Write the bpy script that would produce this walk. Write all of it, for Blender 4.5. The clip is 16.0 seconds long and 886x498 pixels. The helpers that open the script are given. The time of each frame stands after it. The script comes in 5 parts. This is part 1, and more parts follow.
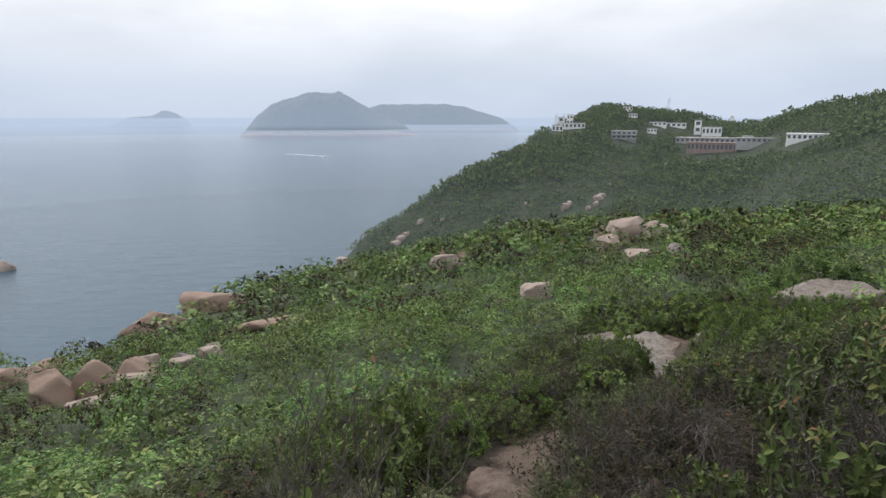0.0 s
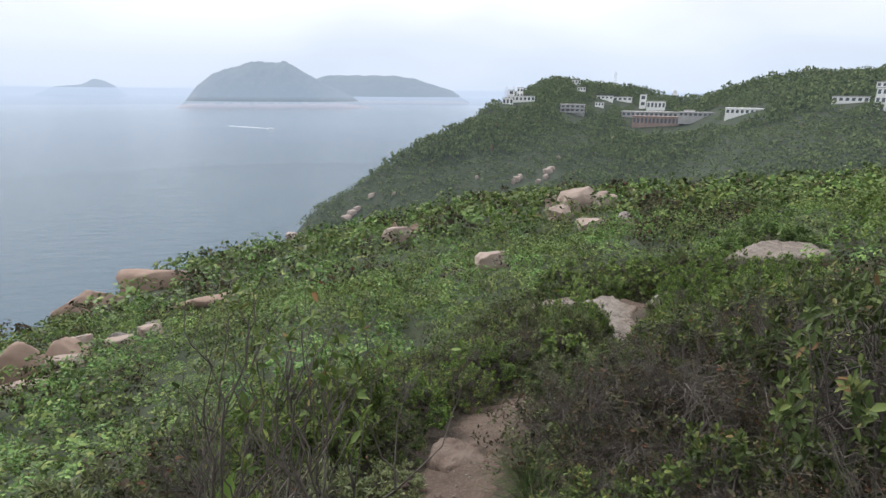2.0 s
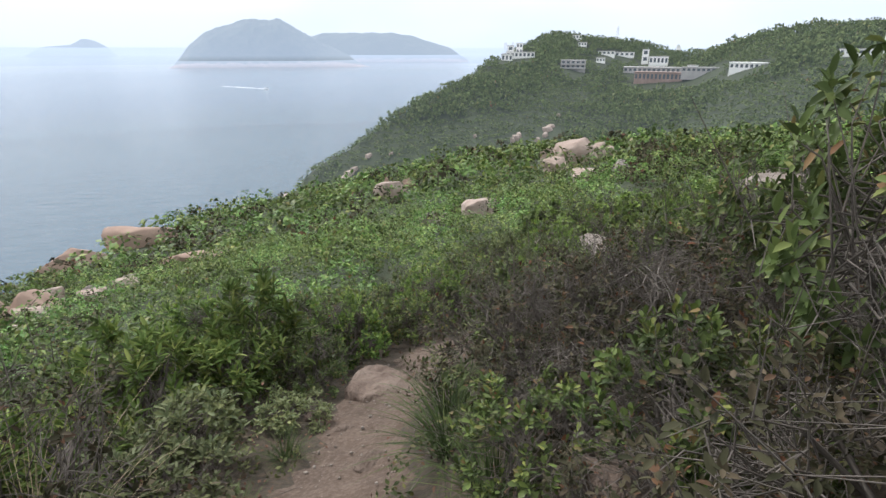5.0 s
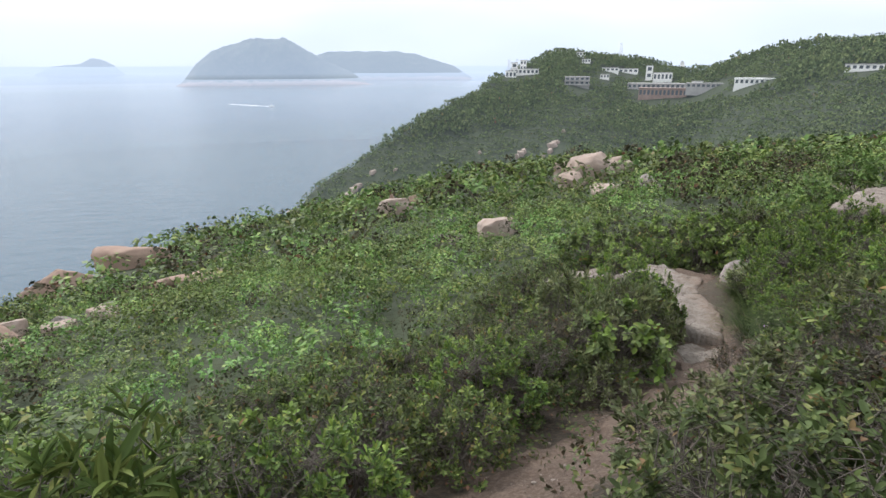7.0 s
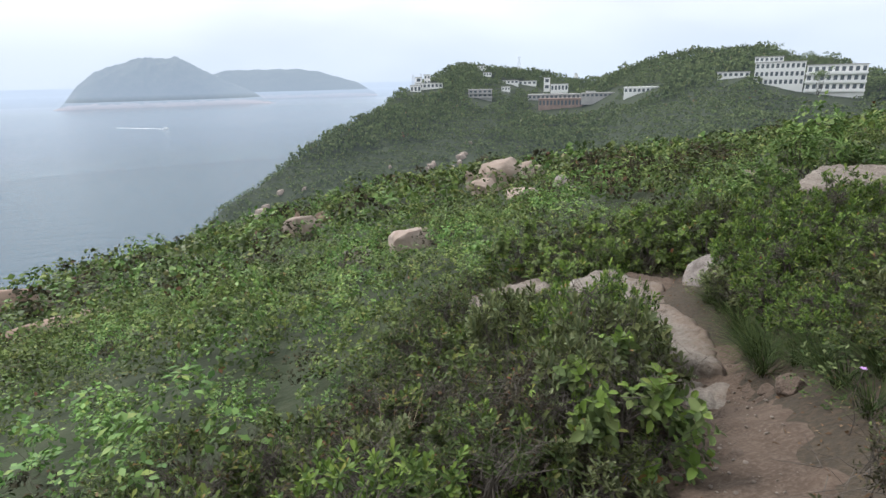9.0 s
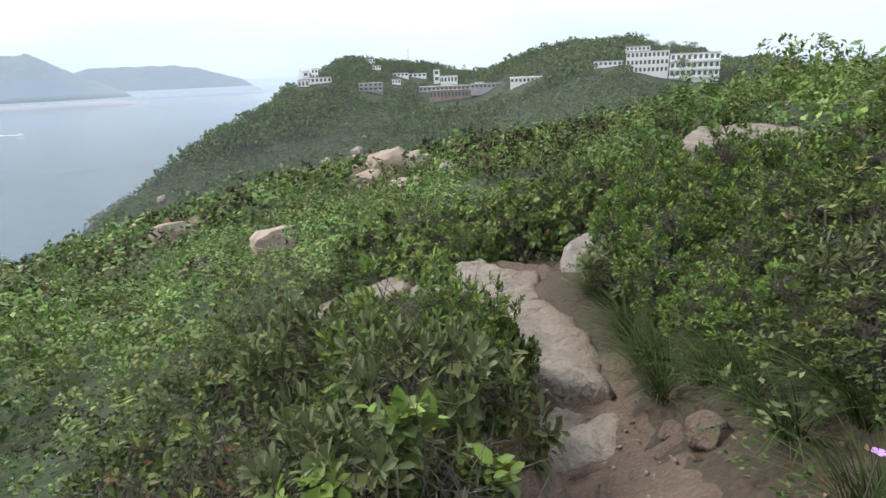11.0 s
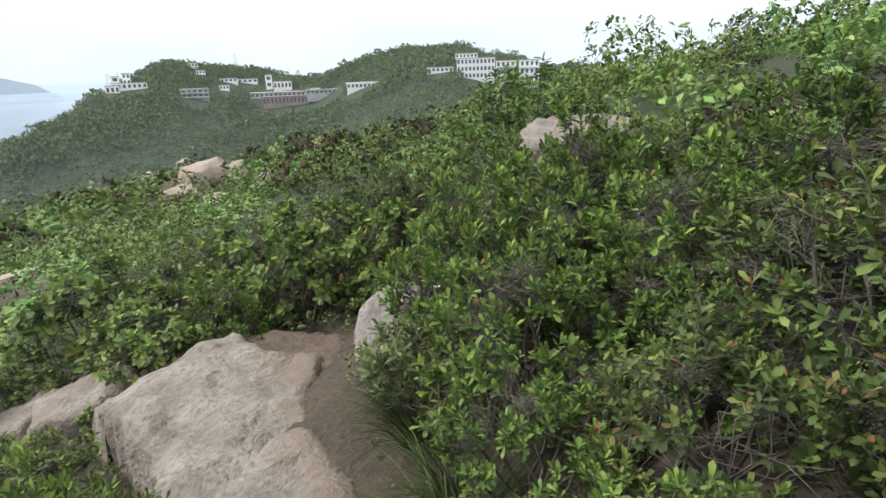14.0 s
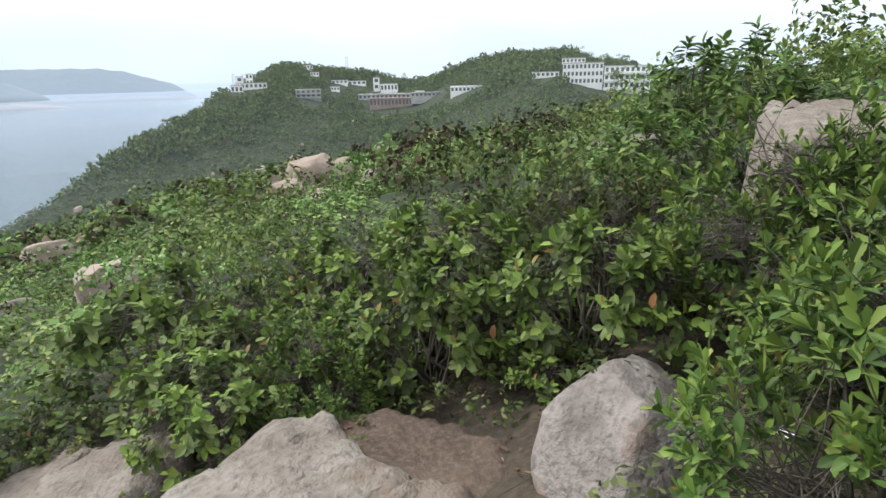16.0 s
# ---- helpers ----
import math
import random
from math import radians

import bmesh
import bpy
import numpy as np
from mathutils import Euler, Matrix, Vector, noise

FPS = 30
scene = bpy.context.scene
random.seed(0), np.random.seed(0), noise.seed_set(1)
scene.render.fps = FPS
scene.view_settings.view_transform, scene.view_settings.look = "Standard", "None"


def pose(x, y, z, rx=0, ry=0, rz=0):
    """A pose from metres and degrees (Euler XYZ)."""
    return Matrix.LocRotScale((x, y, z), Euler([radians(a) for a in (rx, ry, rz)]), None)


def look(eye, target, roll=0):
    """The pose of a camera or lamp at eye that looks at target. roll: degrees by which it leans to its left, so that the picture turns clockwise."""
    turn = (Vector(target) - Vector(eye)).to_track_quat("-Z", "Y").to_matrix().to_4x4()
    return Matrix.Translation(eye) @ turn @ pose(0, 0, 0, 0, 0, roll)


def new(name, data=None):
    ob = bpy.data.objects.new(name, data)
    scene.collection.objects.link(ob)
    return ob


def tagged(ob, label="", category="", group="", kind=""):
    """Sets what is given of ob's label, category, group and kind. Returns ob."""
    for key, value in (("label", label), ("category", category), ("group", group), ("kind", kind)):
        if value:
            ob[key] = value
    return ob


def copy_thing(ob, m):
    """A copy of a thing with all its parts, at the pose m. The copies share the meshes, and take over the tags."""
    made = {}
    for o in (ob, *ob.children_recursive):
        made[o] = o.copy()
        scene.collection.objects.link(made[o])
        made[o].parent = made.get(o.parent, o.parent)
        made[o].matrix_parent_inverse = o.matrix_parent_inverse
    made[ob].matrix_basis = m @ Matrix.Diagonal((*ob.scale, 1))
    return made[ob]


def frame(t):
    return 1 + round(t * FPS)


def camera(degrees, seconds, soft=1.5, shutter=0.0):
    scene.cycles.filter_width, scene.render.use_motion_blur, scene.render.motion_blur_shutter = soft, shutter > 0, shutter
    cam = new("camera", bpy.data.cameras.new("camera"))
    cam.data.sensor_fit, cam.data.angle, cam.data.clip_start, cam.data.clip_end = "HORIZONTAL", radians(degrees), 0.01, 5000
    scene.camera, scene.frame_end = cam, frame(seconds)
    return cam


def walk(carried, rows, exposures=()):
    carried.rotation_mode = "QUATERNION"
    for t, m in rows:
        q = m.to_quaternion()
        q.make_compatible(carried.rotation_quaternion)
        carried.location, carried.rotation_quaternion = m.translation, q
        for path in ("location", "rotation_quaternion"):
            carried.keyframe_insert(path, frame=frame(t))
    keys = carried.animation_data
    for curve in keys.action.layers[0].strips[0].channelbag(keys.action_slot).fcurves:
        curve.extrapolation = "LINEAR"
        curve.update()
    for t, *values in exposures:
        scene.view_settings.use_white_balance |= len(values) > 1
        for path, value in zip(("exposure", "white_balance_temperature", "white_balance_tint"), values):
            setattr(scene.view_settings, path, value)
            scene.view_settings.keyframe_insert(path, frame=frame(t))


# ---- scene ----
cam = camera(78.0, 16.0)
PATH = [
    (0, (0.088, 0.44, 1.409), (0.089, 2.384, 0.939), 0.0),
    (0.5, (0.19, 0.505, 1.388), (0.229, 2.442, 0.891), 0.1),
    (1, (0.269, 0.535, 1.377), (0.341, 2.464, 0.853), 0.0),
    (1.5, (0.196, 0.67, 1.22), (0.345, 2.59, 0.679), 0.3),
    (2, (0.049, 0.864, 1.123), (0.224, 2.775, 0.563), 0.6),
    (2.5, (0.138, 0.972, 0.862), (0.26, 2.886, 0.294), 0.3),
    (3, (0.305, 0.947, 0.835), (0.363, 2.849, 0.221), 0.2),
    (3.5, (0.48, 1.001, 0.868), (0.535, 2.883, 0.192), 0.2),
    (4, (0.557, 1.14, 0.831), (0.721, 3.009, 0.141), 0.1),
    (4.2, (0.66, 1.149, 0.76), (0.843, 3.019, 0.074), 0.1),
    (6.5, (0.555, 3.08, -0.074), (0.701, 4.943, -0.786), 0.2),
    (7, (0.531, 3.685, -0.093), (0.691, 5.574, -0.731), -0.1),
    (7.5, (0.637, 4.152, -0.381), (0.893, 6.06, -0.922), 0.1),
    (8, (0.721, 4.63, -0.431), (1.115, 6.52, -0.954), -0.1),
    (8.2, (0.708, 4.814, -0.441), (1.144, 6.692, -0.976), -0.1),
    (10.3, (1.701, 6.226, -1.085), (2.171, 8.067, -1.711), -2.5),
    (10.5, (1.804, 6.309, -1.086), (2.312, 8.14, -1.711), -2.5),
    (11, (2.021, 6.584, -1.143), (2.811, 8.314, -1.765), -2.3),
    (11.5, (2.223, 6.795, -1.181), (3.353, 8.32, -1.813), -2.0),
    (12, (2.646, 6.985, -1.243), (3.852, 8.452, -1.871), -2.7),
    (12.5, (2.836, 7.188, -1.3), (4.076, 8.63, -1.919), -2.4),
    (13, (3.09, 7.414, -1.362), (4.372, 8.821, -1.976), -2.3),
    (13.5, (3.343, 7.659, -1.399), (4.609, 9.089, -1.992), -2.4),
    (14, (3.559, 8.003, -1.456), (4.802, 9.442, -2.078), -2.0),
    (14.5, (3.787, 8.377, -1.563), (5.02, 9.86, -2.092), -1.6),
    (15, (3.867, 8.706, -1.624), (5.024, 10.252, -2.144), -1.2),
    (15.5, (4.036, 9.078, -1.646), (5.122, 10.656, -2.222), -1.1),
    (16, (4.068, 9.438, -1.747), (5.045, 11.077, -2.345), -1.2),
]
EXPOSURES = [(0.0, -0.3, 6300, 14), (1.5, -0.1, 6300, 14), (3.0, 0.1, 6300, 14), (4.0, 0.24, 6300, 14), (6.5, 0.28, 6300, 14), (7.0, 0.2, 6280, 14), (8.2, 0.02, 6280, 13), (11.0, 0.24, 6300, 11), (12.5, 0.38, 6400, 9), (14.5, 0.27, 6350, 10), (16.0, 0.24, 6320, 10)]
walk(cam, [(t, look(eye, target, roll)) for t, eye, target, roll in PATH], EXPOSURES)

# ---- world and light ----
SEA = -65.0
world = bpy.data.worlds.new("overcast_sky")
scene.world = world
world.use_nodes = True
wn, wl = world.node_tree.nodes, world.node_tree.links
wn.clear()
w_out, w_bg = wn.new("ShaderNodeOutputWorld"), wn.new("ShaderNodeBackground")
w_sky = wn.new("ShaderNodeTexSky")
w_sky.sky_type, w_sky.sun_disc = "NISHITA", False
w_sky.sun_elevation, w_sky.sun_rotation = radians(48), radians(-40)
w_sky.dust_density, w_sky.altitude = 4.0, 60
w_co, w_map = wn.new("ShaderNodeTexCoord"), wn.new("ShaderNodeMapping")
w_map.inputs["Scale"].default_value = (1.0, 1.0, 3.2)
w_noise = wn.new("ShaderNodeTexNoise")
w_noise.inputs["Scale"].default_value, w_noise.inputs["Detail"].default_value = 2.6, 6.0
w_ramp = wn.new("ShaderNodeValToRGB")
w_ramp.color_ramp.elements[0].position, w_ramp.color_ramp.elements[0].color = 0.32, (10.9, 11.4, 11.5, 1)
w_ramp.color_ramp.elements[1].position, w_ramp.color_ramp.elements[1].color = 0.58, (13.9, 14.2, 14.1, 1)
w_mix = wn.new("ShaderNodeMix")
w_mix.data_type = "RGBA"
w_mix.inputs["Factor"].default_value = 0.88
wl.new(w_co.outputs["Generated"], w_map.inputs["Vector"])
wl.new(w_map.outputs["Vector"], w_noise.inputs["Vector"])
wl.new(w_noise.outputs["Fac"], w_ramp.inputs["Fac"])
wl.new(w_sky.outputs["Color"], w_mix.inputs["A"])
wl.new(w_ramp.outputs["Color"], w_mix.inputs["B"])
wl.new(w_mix.outputs["Result"], w_bg.inputs["Color"])
wl.new(w_bg.outputs["Background"], w_out.inputs["Surface"])
w_bg.inputs["Strength"].default_value = 0.1

sun = new("sun", bpy.data.lights.new("sun", "SUN"))
sun.data.energy, sun.data.angle, sun.data.color = 2.7, radians(15), (1.0, 0.96, 0.9)
sun.matrix_world = look((0, 0, 100), (0 + 100 * math.sin(radians(40)) * 0.9, -100 * math.cos(radians(40)) * 0.9, 0))

# ---- the lie of the land ----
TRAIL = np.array([(-0.3, -3.0), (0.0, 0.0), (0.38, 1.2), (0.34, 3.0), (0.43, 4.0), (0.62, 4.9), (0.98, 5.75), (1.5, 6.25),
                  (2.6, 6.95), (3.2, 7.8), (3.62, 8.4), (4.0, 9.0), (4.3, 9.9), (4.7, 10.8)])


def spread(x, xs, ys, w):
    """Piecewise line, rounded over a width w."""
    return sum(np.interp(x + o * w, xs, ys) for o in (-1, -0.6, -0.2, 0.2, 0.6, 1)) / 6


def trail_distance(x, y):
    best = np.full(np.shape(x), 1e9)
    along = np.zeros(np.shape(x))
    run = 0.0
    for (ax, ay), (bx, by) in zip(TRAIL[:-1], TRAIL[1:]):
        dx, dy = bx - ax, by - ay
        n = math.hypot(dx, dy)
        u = np.clip(((x - ax) * dx + (y - ay) * dy) / n ** 2, 0, 1)
        d = np.hypot(x - ax - u * dx, y - ay - u * dy)
        along = np.where(d < best, run + u * n, along)
        best = np.minimum(best, d)
        run += n
    return best, along


def headland(x, y):
    """The ridge across the bay: a crest line at its own range in each direction, falling to both sides."""
    az, r = np.degrees(np.arctan2(x, y)), np.hypot(x, y)
    crest = spread(az, [-40, -22, -14, -11, -8.5, -2, 2, 6.5, 9.4, 11.7, 13.5, 16.4, 19.7, 23.5, 28.5, 32.5, 38.4, 42, 45.2, 47.9, 51.8, 54.5, 58.7, 66, 110],
                   [-150, -97, -76, -64, -54, -42, -30.5, -21, -11, -4.5, 2.0, 10.5, 7, 1, -5, 4.5, 12, 11.5, 6, 3, -2.5, -4, -11, -16, -8], 0.7)
    far = spread(az, [-40, -14, -8.5, 2, 9.4, 16.4, 23.5, 32.5, 45, 60, 110], [215, 232, 252, 300, 360, 450, 460, 410, 370, 330, 260], 1.5)
    rise = spread(az, [-40, -5, 10, 30, 48, 60, 110], [0.45, 0.42, 0.30, 0.18, 0.23, 0.14, 0.1], 2)
    d = far - r
    return crest - np.where(d > 0, rise * d + 6 * (np.exp(-np.abs(d) / 30) - 1) * 0.3, 0.75 * -d * np.clip(-d / 30, 0, 1))


def shelf(x, y):
    base = spread(y, [-120, -30, -6, 0, 1, 3, 4.8, 6.35, 8, 8.8, 9.7, 10.8, 12, 20.9, 28, 34, 40, 60, 80, 160],
                  [26, 8, 2.0, 0, -0.5, -1.25, -1.85, -2.5, -3.22, -3.66, -3.92, -4.12, -4.3, -6.2, -8.6, -9.3, -10.4, -13.0, -16, -30], 0.5)
    cross = spread(x, [-200, -60, -30, -18, -10, 0, 14, 40, 120], [-60, -15, -5.5, -2.75, -1.95, 0, 2.8, 4.3, 9], 1.5)
    az, r = np.degrees(np.arctan2(x, y)), np.hypot(x, y)
    edge = spread(az, [-180, -120, -90, -50, -39, -31, -22, -11, 0, 15, 30, 45, 60, 90, 150, 180], [40, 30, 26, 27, 33, 43, 56, 68, 69, 65, 63, 72, 85, 110, 90, 60], 4)
    steep = spread(az, [-180, -90, 0, 15, 40, 180], [0.6, 0.75, 0.6, 0.4, 0.3, 0.3], 4)
    d = (r - edge) / 3
    return base + cross - steep * 3 * np.where(d > 30, d, np.log1p(np.exp(np.clip(d, -30, 30))))


def rough(x, y, s, seed):
    """Cheap smooth unevenness from a few crossed waves."""
    rng = np.random.RandomState(seed)
    out = 0
    for k in range(6):
        a, f, p = rng.uniform(0, 6.28), rng.uniform(0.6, 1.8) / s, rng.uniform(0, 6.28)
        out = out + np.sin((x * np.cos(a) + y * np.sin(a)) * f * 6.28 + p + 1.3 * np.sin((x * np.sin(a) - y * np.cos(a)) * f * 3.1 + p))
    return out / 6


def height(x, y):
    x, y = np.asarray(x, float), np.asarray(y, float)
    a, b = shelf(x, y), headland(x, y)
    r = np.hypot(x, y)
    z = np.where(r < 55, a, np.maximum(a, b) + 3 * np.exp(-np.abs(a - b) / 3) * np.clip((r - 55) / 30, 0, 1))
    z = z + 0.07 * rough(x, y, 3.0, 1) + np.clip((r - 20) / 60, 0, 1) * 0.5 * rough(x, y, 22, 2) + np.clip((r - 120) / 100, 0, 1) * 1.6 * rough(x, y, 60, 3)
    d, _ = trail_distance(x, y)
    z = z - 0.14 * np.exp(-(d / 0.5) ** 2) * np.clip((9.1 - y) / 0.5, 0, 1) + 0.09 * np.exp(-((x - 4.35) ** 2 + ((y - 9.7) / 1.4) ** 2) / 0.35)
    return z - 0.13 * np.exp(-((x - 3.52) ** 2 + (y - 8.2) ** 2) / 0.16)  # the hollow below the rock step


def h(x, y):
    return float(height(x, y))


# ---- materials ----
def material(name, rough_value=0.8):
    m = bpy.data.materials.new(name)
    m.use_nodes = True
    n, l = m.node_tree.nodes, m.node_tree.links
    b = n["Principled BSDF"]
    b.inputs["Roughness"].default_value = rough_value
    return m, n, l, b


def noise_node(n, l, scale, detail=6.0, rough_value=0.6, coord="Object", stretch=None):
    co, t = n.new("ShaderNodeTexCoord"), n.new("ShaderNodeTexNoise")
    t.inputs["Scale"].default_value, t.inputs["Detail"].default_value, t.inputs["Roughness"].default_value = scale, detail, rough_value
    src = co.outputs[coord]
    if stretch:
        mp = n.new("ShaderNodeMapping")
        mp.inputs["Scale"].default_value = stretch
        l.new(src, mp.inputs["Vector"])
        src = mp.outputs["Vector"]
    l.new(src, t.inputs["Vector"])
    return t


def ramp(n, l, source, stops):
    r = n.new("ShaderNodeValToRGB")
    e = r.color_ramp.elements
    while len(e) < len(stops):
        e.new(0.5)
    for k, (p, c) in enumerate(stops):
        e[k].position, e[k].color = p, (*c, 1)
    l.new(source, r.inputs["Fac"])
    return r.outputs["Color"]


def blend(n, l, a, b, fac, mode="MIX"):
    m = n.new("ShaderNodeMix")
    m.data_type, m.blend_type = "RGBA", mode
    for key, v in (("A", a), ("B", b)):
        if isinstance(v, tuple):
            m.inputs[key].default_value = (*v, 1)
        else:
            l.new(v, m.inputs[key])
    if isinstance(fac, (int, float)):
        m.inputs["Factor"].default_value = fac
    else:
        l.new(fac, m.inputs["Factor"])
    return m.outputs["Result"]


def bump(n, l, b, source, strength, distance):
    k = n.new("ShaderNodeBump")
    k.inputs["Strength"].default_value, k.inputs["Distance"].default_value = strength, distance
    l.new(source, k.inputs["Height"])
    if b.inputs["Normal"].is_linked:
        l.new(b.inputs["Normal"].links[0].from_socket, k.inputs["Normal"])
    l.new(k.outputs["Normal"], b.inputs["Normal"])


def mottled(name, stops, scale, rough_value=0.85, bump_by=0.01, fine=40.0, fine_colour=None, fine_amount=0.3):
    m, n, l, b = material(name, rough_value)
    big, small = noise_node(n, l, scale), noise_node(n, l, fine, 4)
    c = ramp(n, l, big.outputs["Fac"], stops)
    if fine_colour:
        f = ramp(n, l, small.outputs["Fac"], [(0.45, (0, 0, 0)), (0.7, (1, 1, 1))])
        k = n.new("ShaderNodeMath")
        k.operation = "MULTIPLY"
        k.inputs[1].default_value = fine_amount
        l.new(f, k.inputs[0])
        c = blend(n, l, c, fine_colour, k.outputs[0])
    l.new(c, b.inputs["Base Color"])
    if bump_by:
        bump(n, l, b, big.outputs["Fac"], 0.6, bump_by * 4)
        bump(n, l, b, small.outputs["Fac"], 0.5, bump_by)
    return m


def leaf_material(name, stops, gloss=0.45):
    """Leaves: each leaf its own shade, each plant a little apart, with some light through the blade."""
    m, n, l, b = material(name, gloss)
    b.inputs["Specular IOR Level"].default_value = 0.14
    geo, obj = n.new("ShaderNodeNewGeometry"), n.new("ShaderNodeObjectInfo")
    c = ramp(n, l, geo.outputs["Random Per Island"], stops)
    hsv = n.new("ShaderNodeHueSaturation")
    mr = n.new("ShaderNodeMapRange")
    mr.inputs["To Min"].default_value, mr.inputs["To Max"].default_value = 0.75, 1.25
    l.new(obj.outputs["Random"], mr.inputs["Value"])
    stand = noise_node(n, l, 0.8, 2, coord="Object")
    ms, both = n.new("ShaderNodeMapRange"), n.new("ShaderNodeMath")
    ms.inputs["From Min"].default_value, ms.inputs["From Max"].default_value = 0.32, 0.68
    ms.inputs["To Min"].default_value, ms.inputs["To Max"].default_value = 0.68, 1.36
    both.operation = "MULTIPLY"
    l.new(stand.outputs["Fac"], ms.inputs["Value"])
    l.new(ms.outputs["Result"], both.inputs[0])
    l.new(mr.outputs["Result"], both.inputs[1])
    l.new(both.outputs[0], hsv.inputs["Value"])
    patch = noise_node(n, l, 0.35, 3, coord="Object")
    mh = n.new("ShaderNodeMapRange")
    mh.inputs["From Min"].default_value, mh.inputs["From Max"].default_value = 0.3, 0.7
    mh.inputs["To Min"].default_value, mh.inputs["To Max"].default_value = 0.468, 0.507
    l.new(patch.outputs["Fac"], mh.inputs["Value"])
    l.new(mh.outputs["Result"], hsv.inputs["Hue"])
    l.new(c, hsv.inputs["Color"])
    l.new(hsv.outputs["Color"], b.inputs["Base Color"])
    tr, mix = n.new("ShaderNodeBsdfTranslucent"), n.new("ShaderNodeMixShader")
    l.new(hsv.outputs["Color"], tr.inputs["Color"])
    mix.inputs["Fac"].default_value = 0.16
    out = n["Material Output"]
    l.new(b.outputs["BSDF"], mix.inputs[1])
    l.new(tr.outputs["BSDF"], mix.inputs[2])
    l.new(mix.outputs["Shader"], out.inputs["Surface"])
    return m


GRANITE = mottled("granite", [(0.25, (0.22, 0.165, 0.13)), (0.5, (0.32, 0.25, 0.205)), (0.75, (0.40, 0.34, 0.29))], 1.1, 0.9, 0.012, 30, (0.16, 0.14, 0.12), 0.5)
DIRT = mottled("bare_earth", [(0.3, (0.055, 0.037, 0.026)), (0.55, (0.090, 0.063, 0.046)), (0.75, (0.135, 0.098, 0.073))], 2.6, 0.95, 0.025, 45, (0.20, 0.155, 0.12), 0.5)
SOIL = mottled("leaf_litter", [(0.3, (0.026, 0.021, 0.014)), (0.55, (0.048, 0.038, 0.026)), (0.8, (0.07, 0.055, 0.038))], 1.3, 0.95, 0.03, 30, (0.12, 0.085, 0.055), 0.5)
GREEN_GROUND = mottled("low_ground_cover", [(0.3, (0.016, 0.026, 0.010)), (0.55, (0.028, 0.042, 0.016)), (0.8, (0.045, 0.058, 0.025))], 0.5, 0.95, 0.05, 9, (0.05, 0.055, 0.028), 0.6)
G_DEEP = [(0.0, (0.032, 0.052, 0.018)), (0.5, (0.060, 0.097, 0.031)), (0.85, (0.099, 0.143, 0.046)), (0.97, (0.144, 0.155, 0.053)), (1.0, (0.175, 0.092, 0.048))]
G_BRIGHT = [(0.0, (0.060, 0.123, 0.036)), (0.4, (0.107, 0.206, 0.058)), (0.85, (0.160, 0.284, 0.079)), (1.0, (0.246, 0.321, 0.096))]
G_BROAD = [(0.0, (0.062, 0.096, 0.041)), (0.5, (0.103, 0.162, 0.055)), (1.0, (0.198, 0.264, 0.098))]
G_DRY = [(0.0, (0.031, 0.034, 0.018)), (0.6, (0.057, 0.057, 0.030)), (0.9, (0.088, 0.073, 0.045)), (1.0, (0.124, 0.064, 0.030))]
G_LANCE = [(0.0, (0.058, 0.108, 0.028)), (0.7, (0.110, 0.178, 0.045)), (1.0, (0.21, 0.26, 0.075))]
G_GREY = [(0.0, (0.046, 0.062, 0.026)), (0.5, (0.100, 0.128, 0.050)), (1.0, (0.18, 0.212, 0.090))]
G_GRASS = [(0.0, (0.022, 0.042, 0.014)), (0.6, (0.045, 0.078, 0.025)), (0.94, (0.085, 0.125, 0.04)), (1.0, (0.20, 0.165, 0.085))]
LEAF_DEEP = leaf_material("deep_green_leaf", G_DEEP)
LEAF_BRIGHT = leaf_material("bright_green_leaf", G_BRIGHT)
LEAF_SPOON = leaf_material("spoon_shaped_leaf", [(0.0, (0.036, 0.072, 0.021)), (0.45, (0.072, 0.140, 0.036)), (0.85, (0.125, 0.215, 0.056)), (1.0, (0.19, 0.26, 0.07))], 0.45)
LEAF_BROAD = leaf_material("broad_green_leaf", G_BROAD, 0.55)
LEAF_DRY = leaf_material("dull_dry_leaf", G_DRY, 0.7)
LEAF_LANCE = leaf_material("yellow_green_leaf", G_LANCE, 0.5)
LEAF_GREY = leaf_material("grey_green_leaf", G_GREY, 0.6)
LEAF_GRASS = leaf_material("grass_blade", G_GRASS, 0.6)
LEAF_FAR = leaf_material("distant_foliage", [(0.0, (0.098, 0.145, 0.052)), (0.6, (0.135, 0.190, 0.068)), (1.0, (0.175, 0.235, 0.088))], 0.8)
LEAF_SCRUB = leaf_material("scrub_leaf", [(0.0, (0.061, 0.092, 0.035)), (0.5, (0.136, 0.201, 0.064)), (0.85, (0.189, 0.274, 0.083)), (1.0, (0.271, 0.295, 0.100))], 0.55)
LEAF_YOUNG = leaf_material("young_leaf", [(0.0, (0.090, 0.164, 0.034)), (0.6, (0.139, 0.238, 0.049)), (0.94, (0.205, 0.303, 0.070)), (1.0, (0.262, 0.148, 0.057))], 0.45)
LEAF_TIP = leaf_material("fresh_tip_leaf", [(0.0, (0.068, 0.115, 0.032)), (0.7, (0.128, 0.191, 0.051)), (0.93, (0.204, 0.246, 0.068)), (1.0, (0.238, 0.111, 0.051))], 0.5)
LEAF_SILVER = leaf_material("silvery_leaf", [(0.0, (0.090, 0.124, 0.060)), (0.6, (0.143, 0.180, 0.090)), (1.0, (0.210, 0.247, 0.135))], 0.6)
TWIG = mottled("grey_twig", [(0.3, (0.055, 0.047, 0.04)), (0.7, (0.15, 0.13, 0.11))], 9.0, 0.9, 0.002, 60)
